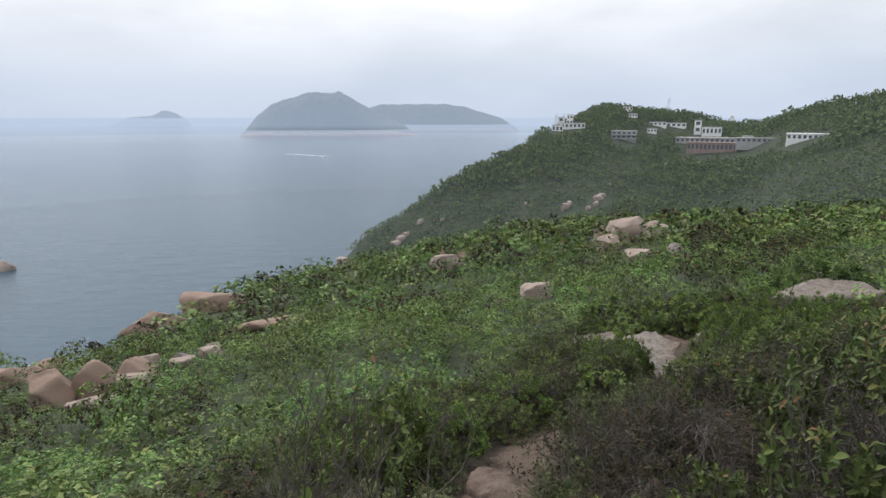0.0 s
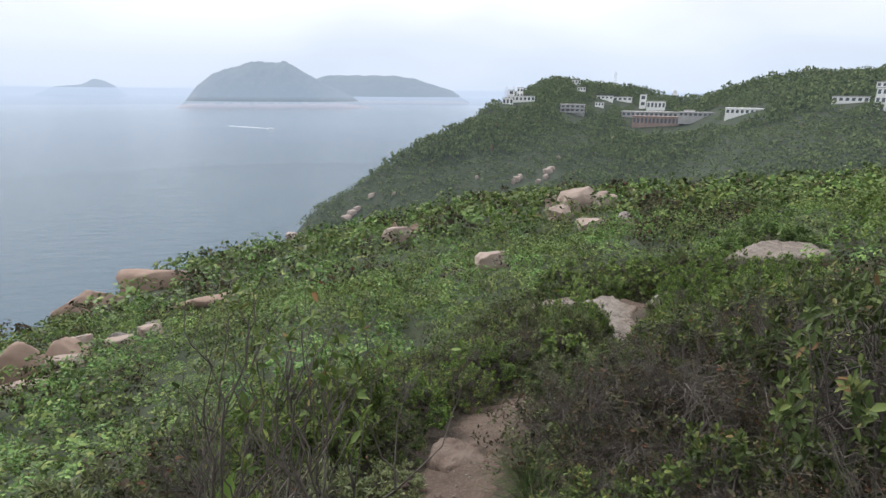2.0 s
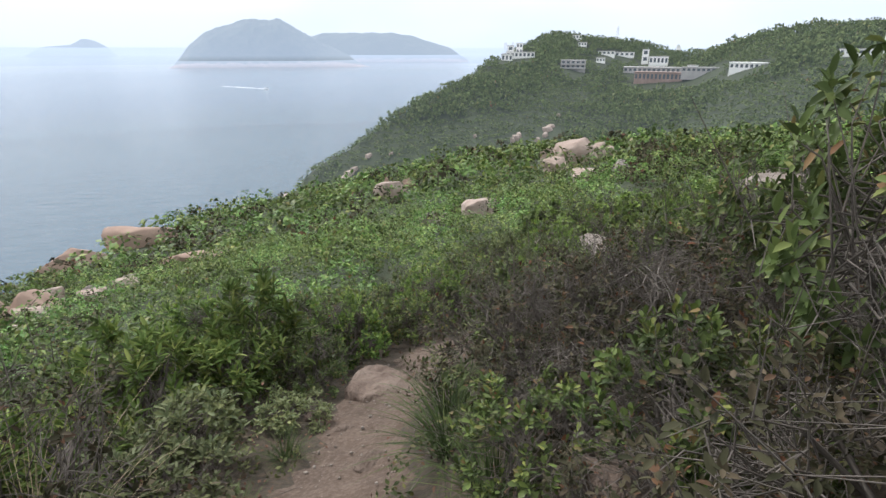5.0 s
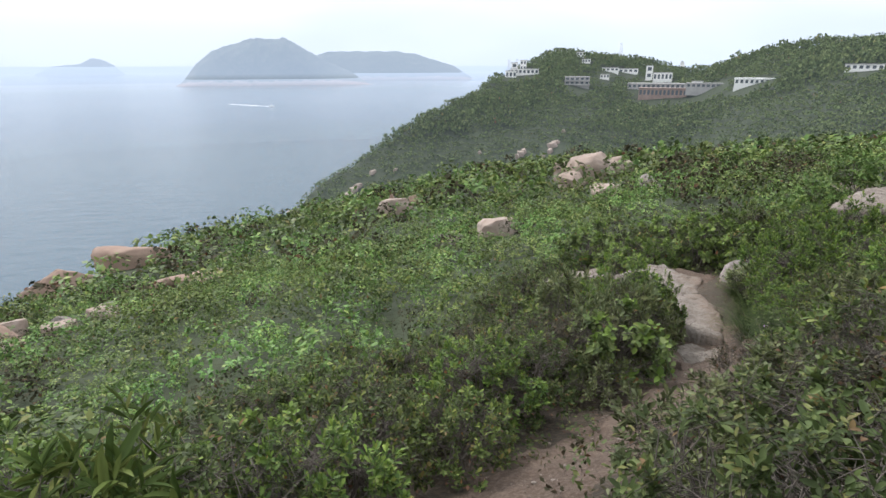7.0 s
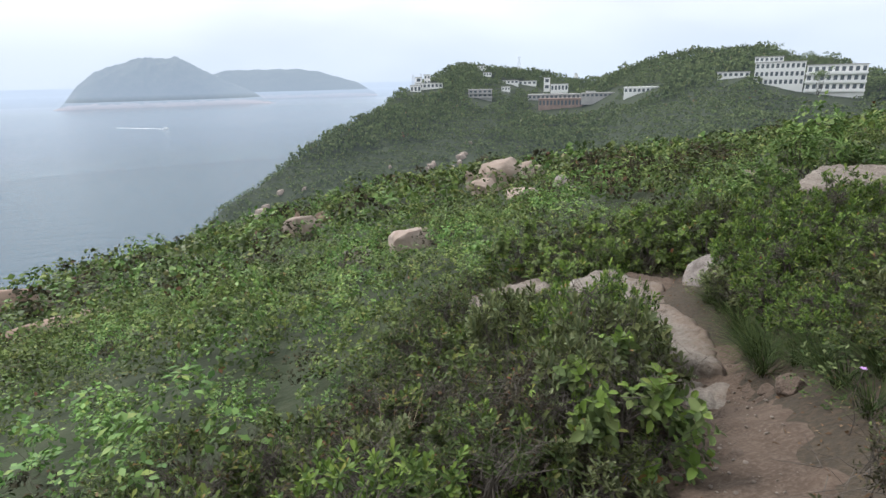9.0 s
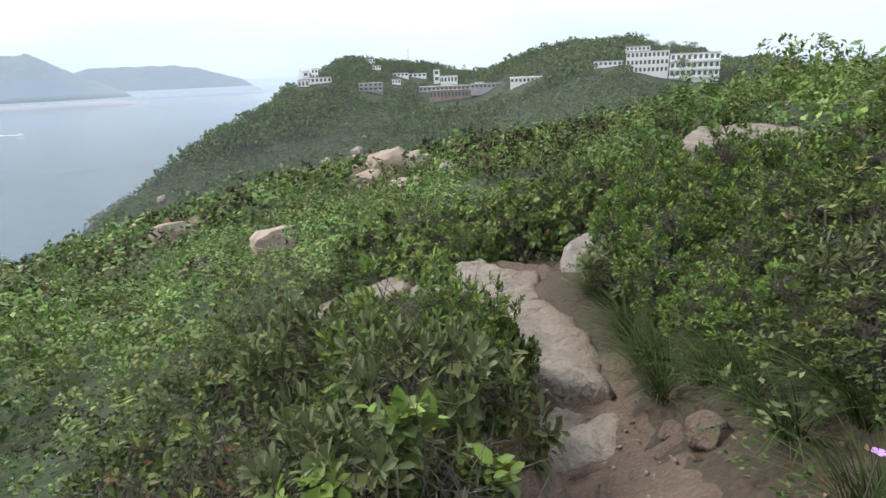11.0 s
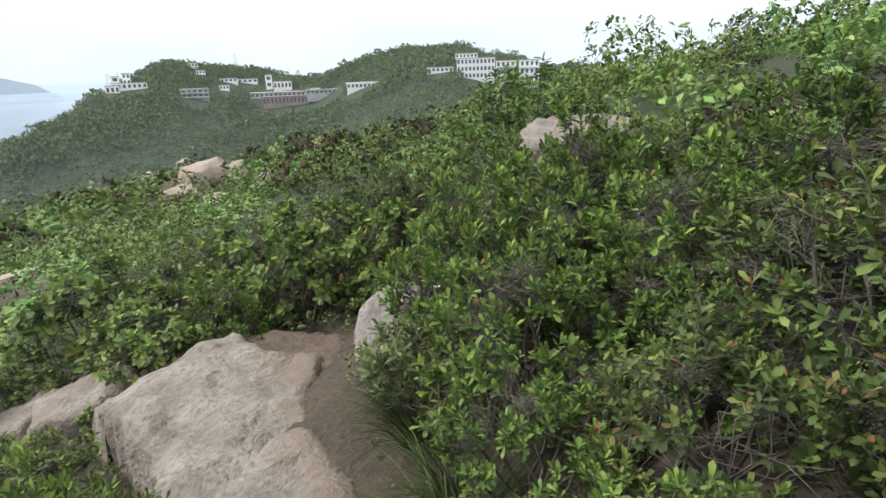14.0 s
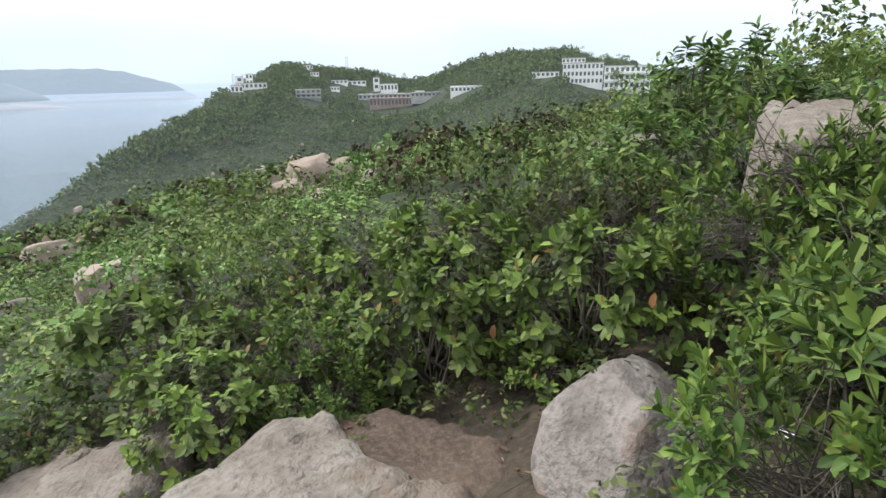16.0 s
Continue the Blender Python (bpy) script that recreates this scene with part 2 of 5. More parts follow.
STALK = mottled("dry_stalk", [(0.3, (0.28, 0.22, 0.14)), (0.7, (0.42, 0.35, 0.24))], 9.0, 0.9, 0)
STAINED = mottled("earth_stained_stone", [(0.3, (0.10, 0.072, 0.055)), (0.7, (0.19, 0.145, 0.115))], 5.0, 0.95, 0.03, 40, (0.07, 0.052, 0.04), 0.5)
SLAB = mottled("trodden_granite", [(0.25, (0.145, 0.115, 0.093)), (0.5, (0.225, 0.191, 0.162)), (0.75, (0.293, 0.264, 0.230))], 2.4, 0.92, 0.035, 38, (0.102, 0.085, 0.072), 0.6)
EARTHY = mottled("earth_strewn_granite", [(0.25, (0.135, 0.112, 0.092)), (0.42, (0.205, 0.178, 0.150)), (0.6, (0.275, 0.247, 0.216)), (0.8, (0.335, 0.31, 0.28))], 3.2, 0.92, 0.05, 30, (0.10, 0.081, 0.067), 0.65)
STEPROCK = mottled("trail_worn_rock", [(0.3, (0.105, 0.074, 0.057)), (0.5, (0.165, 0.122, 0.096)), (0.75, (0.23, 0.185, 0.15))], 4.0, 0.92, 0.04, 36, (0.10, 0.075, 0.06), 0.5)
n, l = EARTHY.node_tree.nodes, EARTHY.node_tree.links
b = n["Principled BSDF"]
stone = b.inputs["Base Color"].links[0].from_socket
co, sep = n.new("ShaderNodeTexCoord"), n.new("ShaderNodeSeparateXYZ")
l.new(co.outputs["Object"], sep.inputs[0])
drift, where = noise_node(n, l, 3.5, 6), n.new("ShaderNodeMath")
where.operation = "MULTIPLY_ADD"
l.new(drift.outputs["Fac"], where.inputs[0])
where.inputs[1].default_value = 1.3
slant, lean = n.new("ShaderNodeMath"), n.new("ShaderNodeMath")
slant.operation, lean.operation = "MULTIPLY", "SUBTRACT"
slant.inputs[1].default_value = 0.36
l.new(sep.outputs["Y"], slant.inputs[0])
l.new(sep.outputs["X"], lean.inputs[0])
l.new(slant.outputs[0], lean.inputs[1])
l.new(lean.outputs[0], where.inputs[2])
cover = ramp(n, l, where.outputs[0], [(0.72, (0, 0, 0)), (1.0, (0.9, 0.9, 0.9))])
l.new(blend(n, l, stone, (0.165, 0.124, 0.094), cover), b.inputs["Base Color"])
ORANGE = mottled("orange_granite", [(0.3, (0.24, 0.16, 0.122)), (0.6, (0.33, 0.24, 0.188)), (0.8, (0.40, 0.32, 0.26))], 0.5, 0.9, 0.02, 9, (0.22, 0.17, 0.13), 0.4)
PINK = mottled("pinkish_granite", [(0.3, (0.27, 0.205, 0.165)), (0.55, (0.38, 0.31, 0.265)), (0.8, (0.46, 0.40, 0.355))], 1.6, 0.9, 0.02, 14, (0.24, 0.18, 0.15), 0.4)
PALE = mottled("pale_lichened_granite", [(0.3, (0.17, 0.145, 0.13)), (0.5, (0.28, 0.25, 0.23)), (0.62, (0.23, 0.175, 0.145)), (0.8, (0.34, 0.315, 0.30))], 4.0, 0.92, 0.03, 42, (0.10, 0.09, 0.085), 0.75)
WHITEWASH = mottled("white_painted_wall", [(0.3, (0.78, 0.79, 0.78)), (0.7, (0.86, 0.86, 0.85))], 0.3, 0.8, 0)
CONCRETE = mottled("weathered_concrete", [(0.3, (0.30, 0.30, 0.30)), (0.7, (0.44, 0.43, 0.42))], 0.25, 0.9, 0)
BROWN = mottled("reddish_brown_wall", [(0.3, (0.22, 0.155, 0.13)), (0.7, (0.34, 0.255, 0.22))], 0.3, 0.9, 0)
m, n, l, b = material("dark_window_glass", 0.08)
b.inputs["Base Color"].default_value = (0.10, 0.12, 0.14, 1)
GLASS = m
m, n, l, b = material("galvanised_steel", 0.5)
b.inputs["Base Color"].default_value, b.inputs["Metallic"].default_value = (0.55, 0.56, 0.57, 1), 0.6
STEEL = m
m, n, l, b = material("white_foam", 0.7)
b.inputs["Base Color"].default_value = (0.85, 0.88, 0.9, 1)
FOAM = m


# ---- mesh helpers ----
def mesh_from(name, verts, faces, mat, smooth=False):
    me = bpy.data.meshes.new(name)
    me.from_pydata(np.asarray(verts).tolist(), [], [tuple(int(i) for i in f) for f in faces])
    me.materials.append(mat)
    if smooth:
        me.shade_smooth()
    me.update()
    return me


def grid_mesh(name, X, Y, Z, mat):
    r, c = X.shape
    idx = np.arange(r * c).reshape(r, c)
    f = np.stack([idx[:-1, :-1], idx[:-1, 1:], idx[1:, 1:], idx[1:, :-1]], -1).reshape(-1, 4)
    return mesh_from(name, np.stack([X, Y, Z], -1).reshape(-1, 3), f, mat, True)


# ---- ground, sea, islands ----
rr = np.concatenate([[0.0], np.geomspace(0.3, 900, 330)])
aa = np.radians(np.linspace(0, 360, 361))
A, R = np.meshgrid(aa, rr)
GX, GY = 2.5 + R * np.sin(A), 5.0 + R * np.cos(A)
GZ = np.maximum(height(GX, GY), SEA - 25)
ground_mesh = grid_mesh("ground", GX, GY, GZ, SOIL)
ground_mesh.materials.append(GREEN_GROUND)
face_mid = np.stack([GX, GY], -1)[:-1, :-1].reshape(-1, 2)
ground_mesh.polygons.foreach_set("material_index", ((trail_distance(face_mid[:, 0], face_mid[:, 1])[0] > 2.6)).astype(np.int32))
ground_mesh.update()
ground = tagged(new("ground", ground_mesh), "steep coastal hillside of dark soil under low scrub", "ground", kind="structure")

m, n, l, b = material("sea_water", 0.16)
b.inputs["Base Color"].default_value = (0.035, 0.075, 0.105, 1)
b.inputs["IOR"].default_value = 1.33
big = noise_node(n, l, 0.06, 5, stretch=(1, 2.2, 1))
small = noise_node(n, l, 0.6, 4, stretch=(1, 1.8, 1))
bump(n, l, b, big.outputs["Fac"], 0.5, 1.6)
bump(n, l, b, small.outputs["Fac"], 0.4, 0.25)
WATER = m
rs = np.concatenate([[1.0], np.geomspace(120, 4930, 40)])
A, R = np.meshgrid(np.radians(np.linspace(0, 360, 181)), rs)
sea = tagged(new("sea", grid_mesh("sea", R * np.sin(A), R * np.cos(A), np.full(R.shape, SEA), WATER)), "calm grey-blue sea under an overcast sky", "sea", kind="structure")

ISLE = mottled("far_island_scrub", [(0.35, (0.050, 0.066, 0.045)), (0.6, (0.075, 0.092, 0.062)), (0.8, (0.16, 0.14, 0.115))], 0.012, 0.95, 0, 0.08, (0.22, 0.18, 0.15), 0.4)
SHORE = mottled("far_shore_rock", [(0.3, (0.36, 0.24, 0.20)), (0.7, (0.48, 0.34, 0.28))], 0.03, 0.95, 0)


def island(az0, az1, dist, profile, depth, label, seed):
    """An island lying across the line of sight: its skyline is a profile of (share of its length, metres above the sea)."""
    a0, a1 = radians(az0), radians(az1)
    p, q = np.array([math.sin(a0), math.cos(a0)]) * dist, np.array([math.sin(a1), math.cos(a1)]) * dist
    along = (q - p) / np.linalg.norm(q - p)
    away = np.array([-along[1], along[0]])
    U, V = np.meshgrid(np.linspace(0, 1, 140), np.linspace(0, 1, 46))
    L = np.linalg.norm(q - p)
    crest = spread(U, [s for s, _ in profile], [v for _, v in profile], 0.012)
    X = p[0] + along[0] * U * L + away[0] * V * depth
    Y = p[1] + along[1] * U * L + away[1] * V * depth
    side = np.sin(np.pi * V) ** 0.75
    Z = crest * side
    Z = Z + rough(X, Y, L / 9, seed) * 0.04 * Z + rough(X, Y, L / 30, seed + 1) * 0.03 * Z
    ob = new("island")
    ob.location = (p[0], p[1], SEA)
    X, Y = X - p[0], Y - p[1]
    hill = new("hill", grid_mesh("hill", X, Y, Z - 1.0, ISLE))
    hill.parent = ob
    vs = 0.045
    V2 = np.linspace(0, vs, 5)[:, None] * np.ones((1, 140))
    U2 = np.linspace(0, 1, 140)[None, :] * np.ones((5, 1))
    X2 = along[0] * U2 * L + away[0] * V2 * depth
    Y2 = along[1] * U2 * L + away[1] * V2 * depth
    Z2 = np.minimum(spread(U2, [s for s, _ in profile], [v for _, v in profile], 0.012) * np.sin(np.pi * V2) ** 0.75, 13 + 7 * rough(X2, Y2, L / 20, seed + 5))
    rim = new("rocky_shore", grid_mesh("rocky_shore", X2 - away[0] * 4, Y2 - away[1] * 4, Z2 + 0.5, SHORE))
    rim.parent = ob
    tagged(rim, "pinkish bare rock along the waterline")
    return tagged(ob, label, "island", kind="")


island(-20.3, -2.0, 2030, [(0, 0), (0.03, 30), (0.08, 72), (0.16, 112), (0.28, 137), (0.38, 156), (0.56, 156), (0.67, 118), (0.8, 74), (0.92, 40), (1, 0)], 420, "large hazy blue-green island with a pinkish rocky shore", 11)
island(-9.0, 7.8, 2700, [(0, 90), (0.12, 128), (0.55, 130), (0.68, 118), (0.8, 88), (0.92, 62), (1, 20)], 500, "long low hazy island behind the large one", 21)
island(-30.6, -24.0, 4600, [(0, 8), (0.2, 60), (0.5, 74), (0.64, 112), (0.75, 108), (0.9, 66), (1, 10)], 400, "small hazy island near the horizon", 31)


def haze_glow_material(axis, stops, colour=(0.70, 0.82, 0.96)):
    """Painted distance haze, a pale glow over clear, whose thickness follows stops of (metres, share of light held
    back): by height ("Z") or by distance out ("R").
    """
    m, n, l, b = material("painted_haze_glow", 1.0)
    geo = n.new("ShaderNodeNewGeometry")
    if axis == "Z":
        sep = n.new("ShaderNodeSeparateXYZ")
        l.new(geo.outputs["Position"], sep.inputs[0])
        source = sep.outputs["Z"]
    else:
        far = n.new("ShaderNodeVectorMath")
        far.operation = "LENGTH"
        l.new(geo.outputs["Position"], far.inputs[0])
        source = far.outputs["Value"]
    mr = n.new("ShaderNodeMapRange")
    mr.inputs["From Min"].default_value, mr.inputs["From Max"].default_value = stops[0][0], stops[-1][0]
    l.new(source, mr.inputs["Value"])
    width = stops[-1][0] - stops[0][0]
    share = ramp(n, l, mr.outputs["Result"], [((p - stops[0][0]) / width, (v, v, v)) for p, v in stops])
    # the sheet itself glows in the haze colour over whatever lies behind it
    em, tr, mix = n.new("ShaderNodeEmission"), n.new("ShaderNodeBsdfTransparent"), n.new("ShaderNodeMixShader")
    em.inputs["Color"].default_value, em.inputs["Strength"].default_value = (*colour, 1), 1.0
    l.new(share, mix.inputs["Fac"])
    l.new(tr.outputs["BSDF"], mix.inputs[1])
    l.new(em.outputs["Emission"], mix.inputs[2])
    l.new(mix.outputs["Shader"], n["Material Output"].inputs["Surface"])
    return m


def mist(r0, z0, r1, z1, mat, label="thin pale glowing sheet that paints haze between the far islands"):
    """A thin glowing sheet of painted haze around the bay, from one distance and height to another."""
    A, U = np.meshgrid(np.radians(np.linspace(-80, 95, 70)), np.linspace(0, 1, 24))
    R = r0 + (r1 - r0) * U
    ob = new("haze_sheet", grid_mesh("haze_sheet", R * np.sin(A), R * np.cos(A), z0 + (z1 - z0) * U, mat))
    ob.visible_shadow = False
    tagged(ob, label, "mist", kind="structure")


# distance haze is put in as glowing sheets, one of them before the headland
mist(520, SEA, 4800, SEA + 57, haze_glow_material("R", [(520, 0.03), (1000, 0.27), (1800, 0.50), (3000, 0.76), (4400, 0.9)]))
mist(1800, SEA, 1800, 330, haze_glow_material("Z", [(SEA, 0.05), (-25, 0.56), (90, 0.50), (330, 0.0)], (0.56, 0.70, 0.88)))
mist(93, SEA, 93, 45, haze_glow_material("Z", [(SEA, 0.065), (-20, 0.055), (12, 0.045), (45, 0.0)], (0.50, 0.62, 0.76)), "thin bluish glowing sheet that paints haze before the headland")
mist(2950, SEA, 2950, 420, haze_glow_material("Z", [(SEA, 0.0), (-30, 0.40), (120, 0.34), (420, 0.0)]))


# ---- rocks ----
def boulder(name, x, y, size, seed, turn=0.0, sink=0.25, label="", mat=None, tilt=0.0, z=None, group="", cuts=4, blunt=0.0, blocky=False):
    """A weathered granite block: a ball cut by a few planes and pitted, size across, deep and high."""
    rng = random.Random(seed)
    bm = bmesh.new()
    bmesh.ops.create_icosphere(bm, subdivisions=cuts, radius=1.0)
    planes = [(Vector((rng.uniform(-1, 1), rng.uniform(-1, 1), rng.uniform(-0.6, 1))).normalized(), rng.uniform(0.5, 0.82) + blunt) for _ in range(13)]
    if blocky:  # broken along its joints: six leaning faces
        planes = planes[:3] + [(Vector((a + rng.uniform(-0.22, 0.22), b_ + rng.uniform(-0.22, 0.22), c + rng.uniform(-0.2, 0.2))).normalized(), rng.uniform(0.5, 0.66))
                               for a, b_, c in ((1, 0, 0), (-1, 0, 0), (0, 1, 0), (0, -1, 0), (0, 0, 1), (0.6, -0.6, 0.5))]
    off = Vector((seed * 3.7, seed * 1.3, seed * 2.1))
    for v in bm.verts:
        p = v.co.copy()
        for nrm, d in planes:
            over = p.dot(nrm) - d
            if over > 0:
                p -= nrm * over * 0.92
        p += v.co * (0.10 * noise.noise(v.co * 1.6 + off) + 0.05 * noise.noise(v.co * 4.5 + off) + 0.02 * noise.noise(v.co * 11 + off))
        v.co = Vector((p.x * size[0] / 2, p.y * size[1] / 2, p.z * size[2] / 2))
    me = bpy.data.meshes.new(name)
    bm.to_mesh(me)
    bm.free()
    me.materials.append(mat or GRANITE)
    me.shade_smooth()
    ob = new(name, me)
    zz = h(x, y) if z is None else z
    ob.matrix_world = pose(x, y, zz + size[2] * (0.5 - sink), tilt, 0, turn)
    return tagged(ob, label or "weathered pinkish granite boulder among the scrub", "rock", group)


ROCKS = [  # x, y, size, seed, turn, share sunk, material
    (13.9, 40.4, (4.8, 3.2, 3.2), 3, 10, 0.22, GRANITE), (15.9, 41.0, (1.9, 1.5, 2.0), 14, 0, 0.2, GRANITE), (17.0, 41.4, (1.9, 1.4, 1.7), 15, 40, 0.25, GRANITE), (12.5, 42.6, (1.6, 1.2, 1.8), 97, 40, 0.2, GRANITE),
    (11.8, 37.9, (2.7, 1.7, 1.7), 16, 20, 0.25, GRANITE), (11.6, 31.0, (2.9, 1.7, 1.2), 17, -10, 0.25, PINK), (14.7, 50.0, (1.7, 1.2, 1.5), 18, 0, 0.2, GRANITE),
    (12.1, 27.4, (1.75, 1.4, 1.6), 5, 0, 0.22, PALE), (3.65, 20.3, (1.9, 1.3, 1.2), 9, 0, 0.3, PINK), (1.95, 20.6, (1.5, 0.9, 0.8), 19, 15, 0.3, PALE),
    (0.4, 44.0, (3.6, 2.2, 2.0), 20, 20, 0.25, PINK), (0.1, 46.5, (1.0, 0.9, 2.0), 22, 20, 0.3, ORANGE), (2.0, 46.0, (1.4, 1.0, 1.2), 23, 0, 0.25, ORANGE),
    (-17.7, 40.6, (5.8, 3.8, 3.4), 24, -15, 0.36, ORANGE), (-20.5, 37.6, (5.2, 3.0, 2.8), 25, 30, 0.36, ORANGE),
    (-10.4, 17.5, (1.7, 1.3, 1.6), 26, 35, 0.34, ORANGE), (-10.1, 17.0, (1.5, 0.9, 0.9), 27, 35, 0.25, PINK), (-10.9, 19.0, (1.2, 0.9, 1.2), 28, 10, 0.22, PINK),
    (-11.8, 15.6, (1.6, 1.4, 2.2), 29, 20, 0.36, ORANGE), (-11.1, 16.4, (1.5, 1.3, 2.1), 30, 60, 0.36, ORANGE),
    (-10.2, 15.3, (2.8, 0.9, 0.7), 33, 42, 0.4, PINK), (-10.2, 20.4, (0.8, 0.6, 0.7), 34, 25, 0.25, PALE), (-9.6, 19.4, (1.3, 0.7, 0.7), 35, 25, 0.25, PINK),
    (-9.9, 22.4, (0.9, 0.7, 0.8), 36, 25, 0.25, PALE), (-9.3, 21.0, (1.3, 0.7, 0.7), 37, 25, 0.25, PINK), (-10.2, 31.4, (5.0, 1.9, 1.1), 38, 15, 0.3, ORANGE),
    (-16.8, 20.2, (2.6, 1.6, 1.3), 39, 40, 0.42, ORANGE), (-18.0, 23.5, (2.4, 1.4, 1.3), 40, 40, 0.42, ORANGE), (8.1, 54.5, (1.1, 1.0, 1.5), 41, 0, 0.3, PALE),
]
for x, y, size, seed, turn, sunk, mat in ROCKS:
    text = {"orange_granite": "rounded orange-tinged granite boulder among the scrub", "granite": "blocky pinkish-grey granite boulder on the hillside",
            "pale_lichened_granite": "small pale grey granite boulder among the scrub", "pinkish_granite": "low pale pink granite block among the scrub"}[mat.name]
    boulder("boulder", x, y, size, seed, turn, sunk, text, mat, group="boulders on the slope", cuts=4, blunt=-0.02, blocky=mat in (GRANITE, PINK))

boulder("boulder", 5.40, 10.42, (0.88, 0.68, 0.78), 7, 20, 0.3, "pale lichen-spotted granite boulder beside the trail", PALE, z=-3.17, blunt=0.14)


def slab(name, outline, top, slope, drop, mat, label, seed, step=0.035, ragged=0.05, crack=0.03):
    """A broad flat rock: an outline of corners, the height of its top in the middle, its rise along x and y, and its thickness."""
    pts = np.array(outline)
    c = pts.mean(0)
    pts = pts - c
    lo, hi = pts.min(0) - 0.2, pts.max(0) + 0.2
    X, Y = np.meshgrid(np.arange(lo[0], hi[0], step), np.arange(lo[1], hi[1], step))
    near, inside = np.full(X.shape, 9.0), np.zeros(X.shape, bool)
    for (ax, ay), (bx, by) in zip(pts, np.roll(pts, -1, 0)):
        ex, ey = bx - ax, by - ay
        u = np.clip(((X - ax) * ex + (Y - ay) * ey) / (ex * ex + ey * ey), 0, 1)
        near = np.minimum(near, np.hypot(X - ax - u * ex, Y - ay - u * ey))
        inside ^= ((ay > Y) != (by > Y)) & (X < (bx - ax) * (Y - ay) / (by - ay + 1e-12) + ax)
    d = np.where(inside, near, -near) + ragged * rough(X, Y, 0.5, seed) + 0.4 * ragged * rough(X, Y, 0.13, seed + 1)
    Z = slope[0] * X + slope[1] * Y + 0.035 * rough(X, Y, 1.1, seed + 2) + 0.024 * rough(X, Y, 0.35, seed + 3) + 0.012 * rough(X, Y, 0.14, seed + 4)
    Z = Z + 0.025 * np.floor(2.2 * rough(X, Y, 0.8, seed + 5)) / 2.2
    for k in range(3):
        g = rough(X, Y, 1.5, seed + 20 + k)
        Z = Z - crack * np.exp(-(g / 0.025) ** 2) * (rough(X, Y, 0.9, seed + 30 + k) > -0.1)
    Z = Z - 0.045 * np.clip(1 - d / 0.07, 0, 1) ** 2 * (d > 0) - drop * np.clip(-d / 0.035, 0, 1) - 0.045 * (d <= 0)
    keep = d > -0.06
    idx = np.arange(X.size).reshape(X.shape)
    q = np.stack([idx[:-1, :-1], idx[:-1, 1:], idx[1:, 1:], idx[1:, :-1]], -1).reshape(-1, 4)
    q = q[keep.ravel()[q].all(1)]
    used, q = np.unique(q, return_inverse=True)
    V = np.stack([X, Y, Z], -1).reshape(-1, 3)[used]
    ob = new(name, mesh_from(name, V, q.reshape(-1, 4), mat, True))
    ob.location = (c[0], c[1], top)
    return tagged(ob, label, "rock")


# the trodden rock that the trail crosses, with its drop at the near end, and the slabs beside it
slab("rock_slab", [(3.64, 9.0), (3.72, 8.74), (3.9, 8.53), (4.04, 8.72), (4.16, 8.95), (4.3, 9.3), (4.42, 9.6), (4.52, 10.1), (4.72, 10.4), (4.92, 10.68), (4.7, 10.95), (4.68, 11.4), (4.48, 11.53), (4.14, 11.37), (3.78, 11.25), (3.84, 10.7), (3.82, 10.0), (3.68, 9.4)], -2.95, (0.05, -0.105), 0.42, EARTHY, "broad trodden granite slab strewn with earth, crossed by the trail", 3)
patch = slab("earth_patch", [(4.5, 10.3), (4.78, 10.3), (5.0, 10.55), (5.2, 10.85), (5.0, 11.2), (4.75, 11.55), (4.62, 11.45), (4.55, 10.95)], -3.06, (0.06, -0.1), 0.2, DIRT, "bare brown earth beside the slab and boulder", 4, ragged=0.07, crack=0.0)
tagged(patch, "bare brown earth beside the slab and boulder", "ground", kind="structure")
slab("rock_slab", [(3.5, 11.75), (3.8, 11.62), (4.12, 11.8), (4.12, 12.08), (3.85, 12.3), (3.5, 12.15)], -3.36, (0.18, -0.12), 0.4, SLAB, "cracked grey granite slab under the scrub edge", 5)
slab("rock_slab", [(2.9, 11.75), (3.35, 11.95), (3.8, 12.5), (3.55, 12.75), (2.95, 12.5)], -3.62, (0.2, -0.1), 0.5, SLAB, "low grey granite slab under the scrub edge", 9)
slab("rock_slab", [(3.33, 8.3), (3.58, 8.02), (3.84, 8.2), (3.86, 8.46), (3.7, 8.74), (3.46, 8.7)], -2.89, (0.05, -0.1), 0.3, EARTHY, "worn granite step in the trail", 12, step=0.025)
slab("rock_slab", [(0.28, 4.6), (0.42, 4.44), (0.7, 4.46), (0.86, 4.56), (0.82, 4.78), (0.5, 4.9), (0.33, 4.82)], -1.715, (-0.06, -0.05), 0.3, STEPROCK, "rough pinkish rock ledge stepping down the trail", 23, step=0.02, ragged=0.07, crack=0.015)
slab("rock_slab", [(6.55, 10.72), (7.0, 10.5), (7.7, 10.58), (8.4, 10.6), (9.05, 10.9), (9.0, 11.5), (8.2, 11.75), (7.4, 11.3)], -1.99, (-0.01, 0.07), 0.75, SLAB, "long smooth granite slab standing above the scrub", 14)
slab("rock_slab", [(9.8, 14.6), (10.7, 14.4), (11.2, 15.0), (10.2, 15.4)], -2.62, (0.1, -0.1), 0.6, SLAB, "pale granite slab half hidden in the scrub", 17)
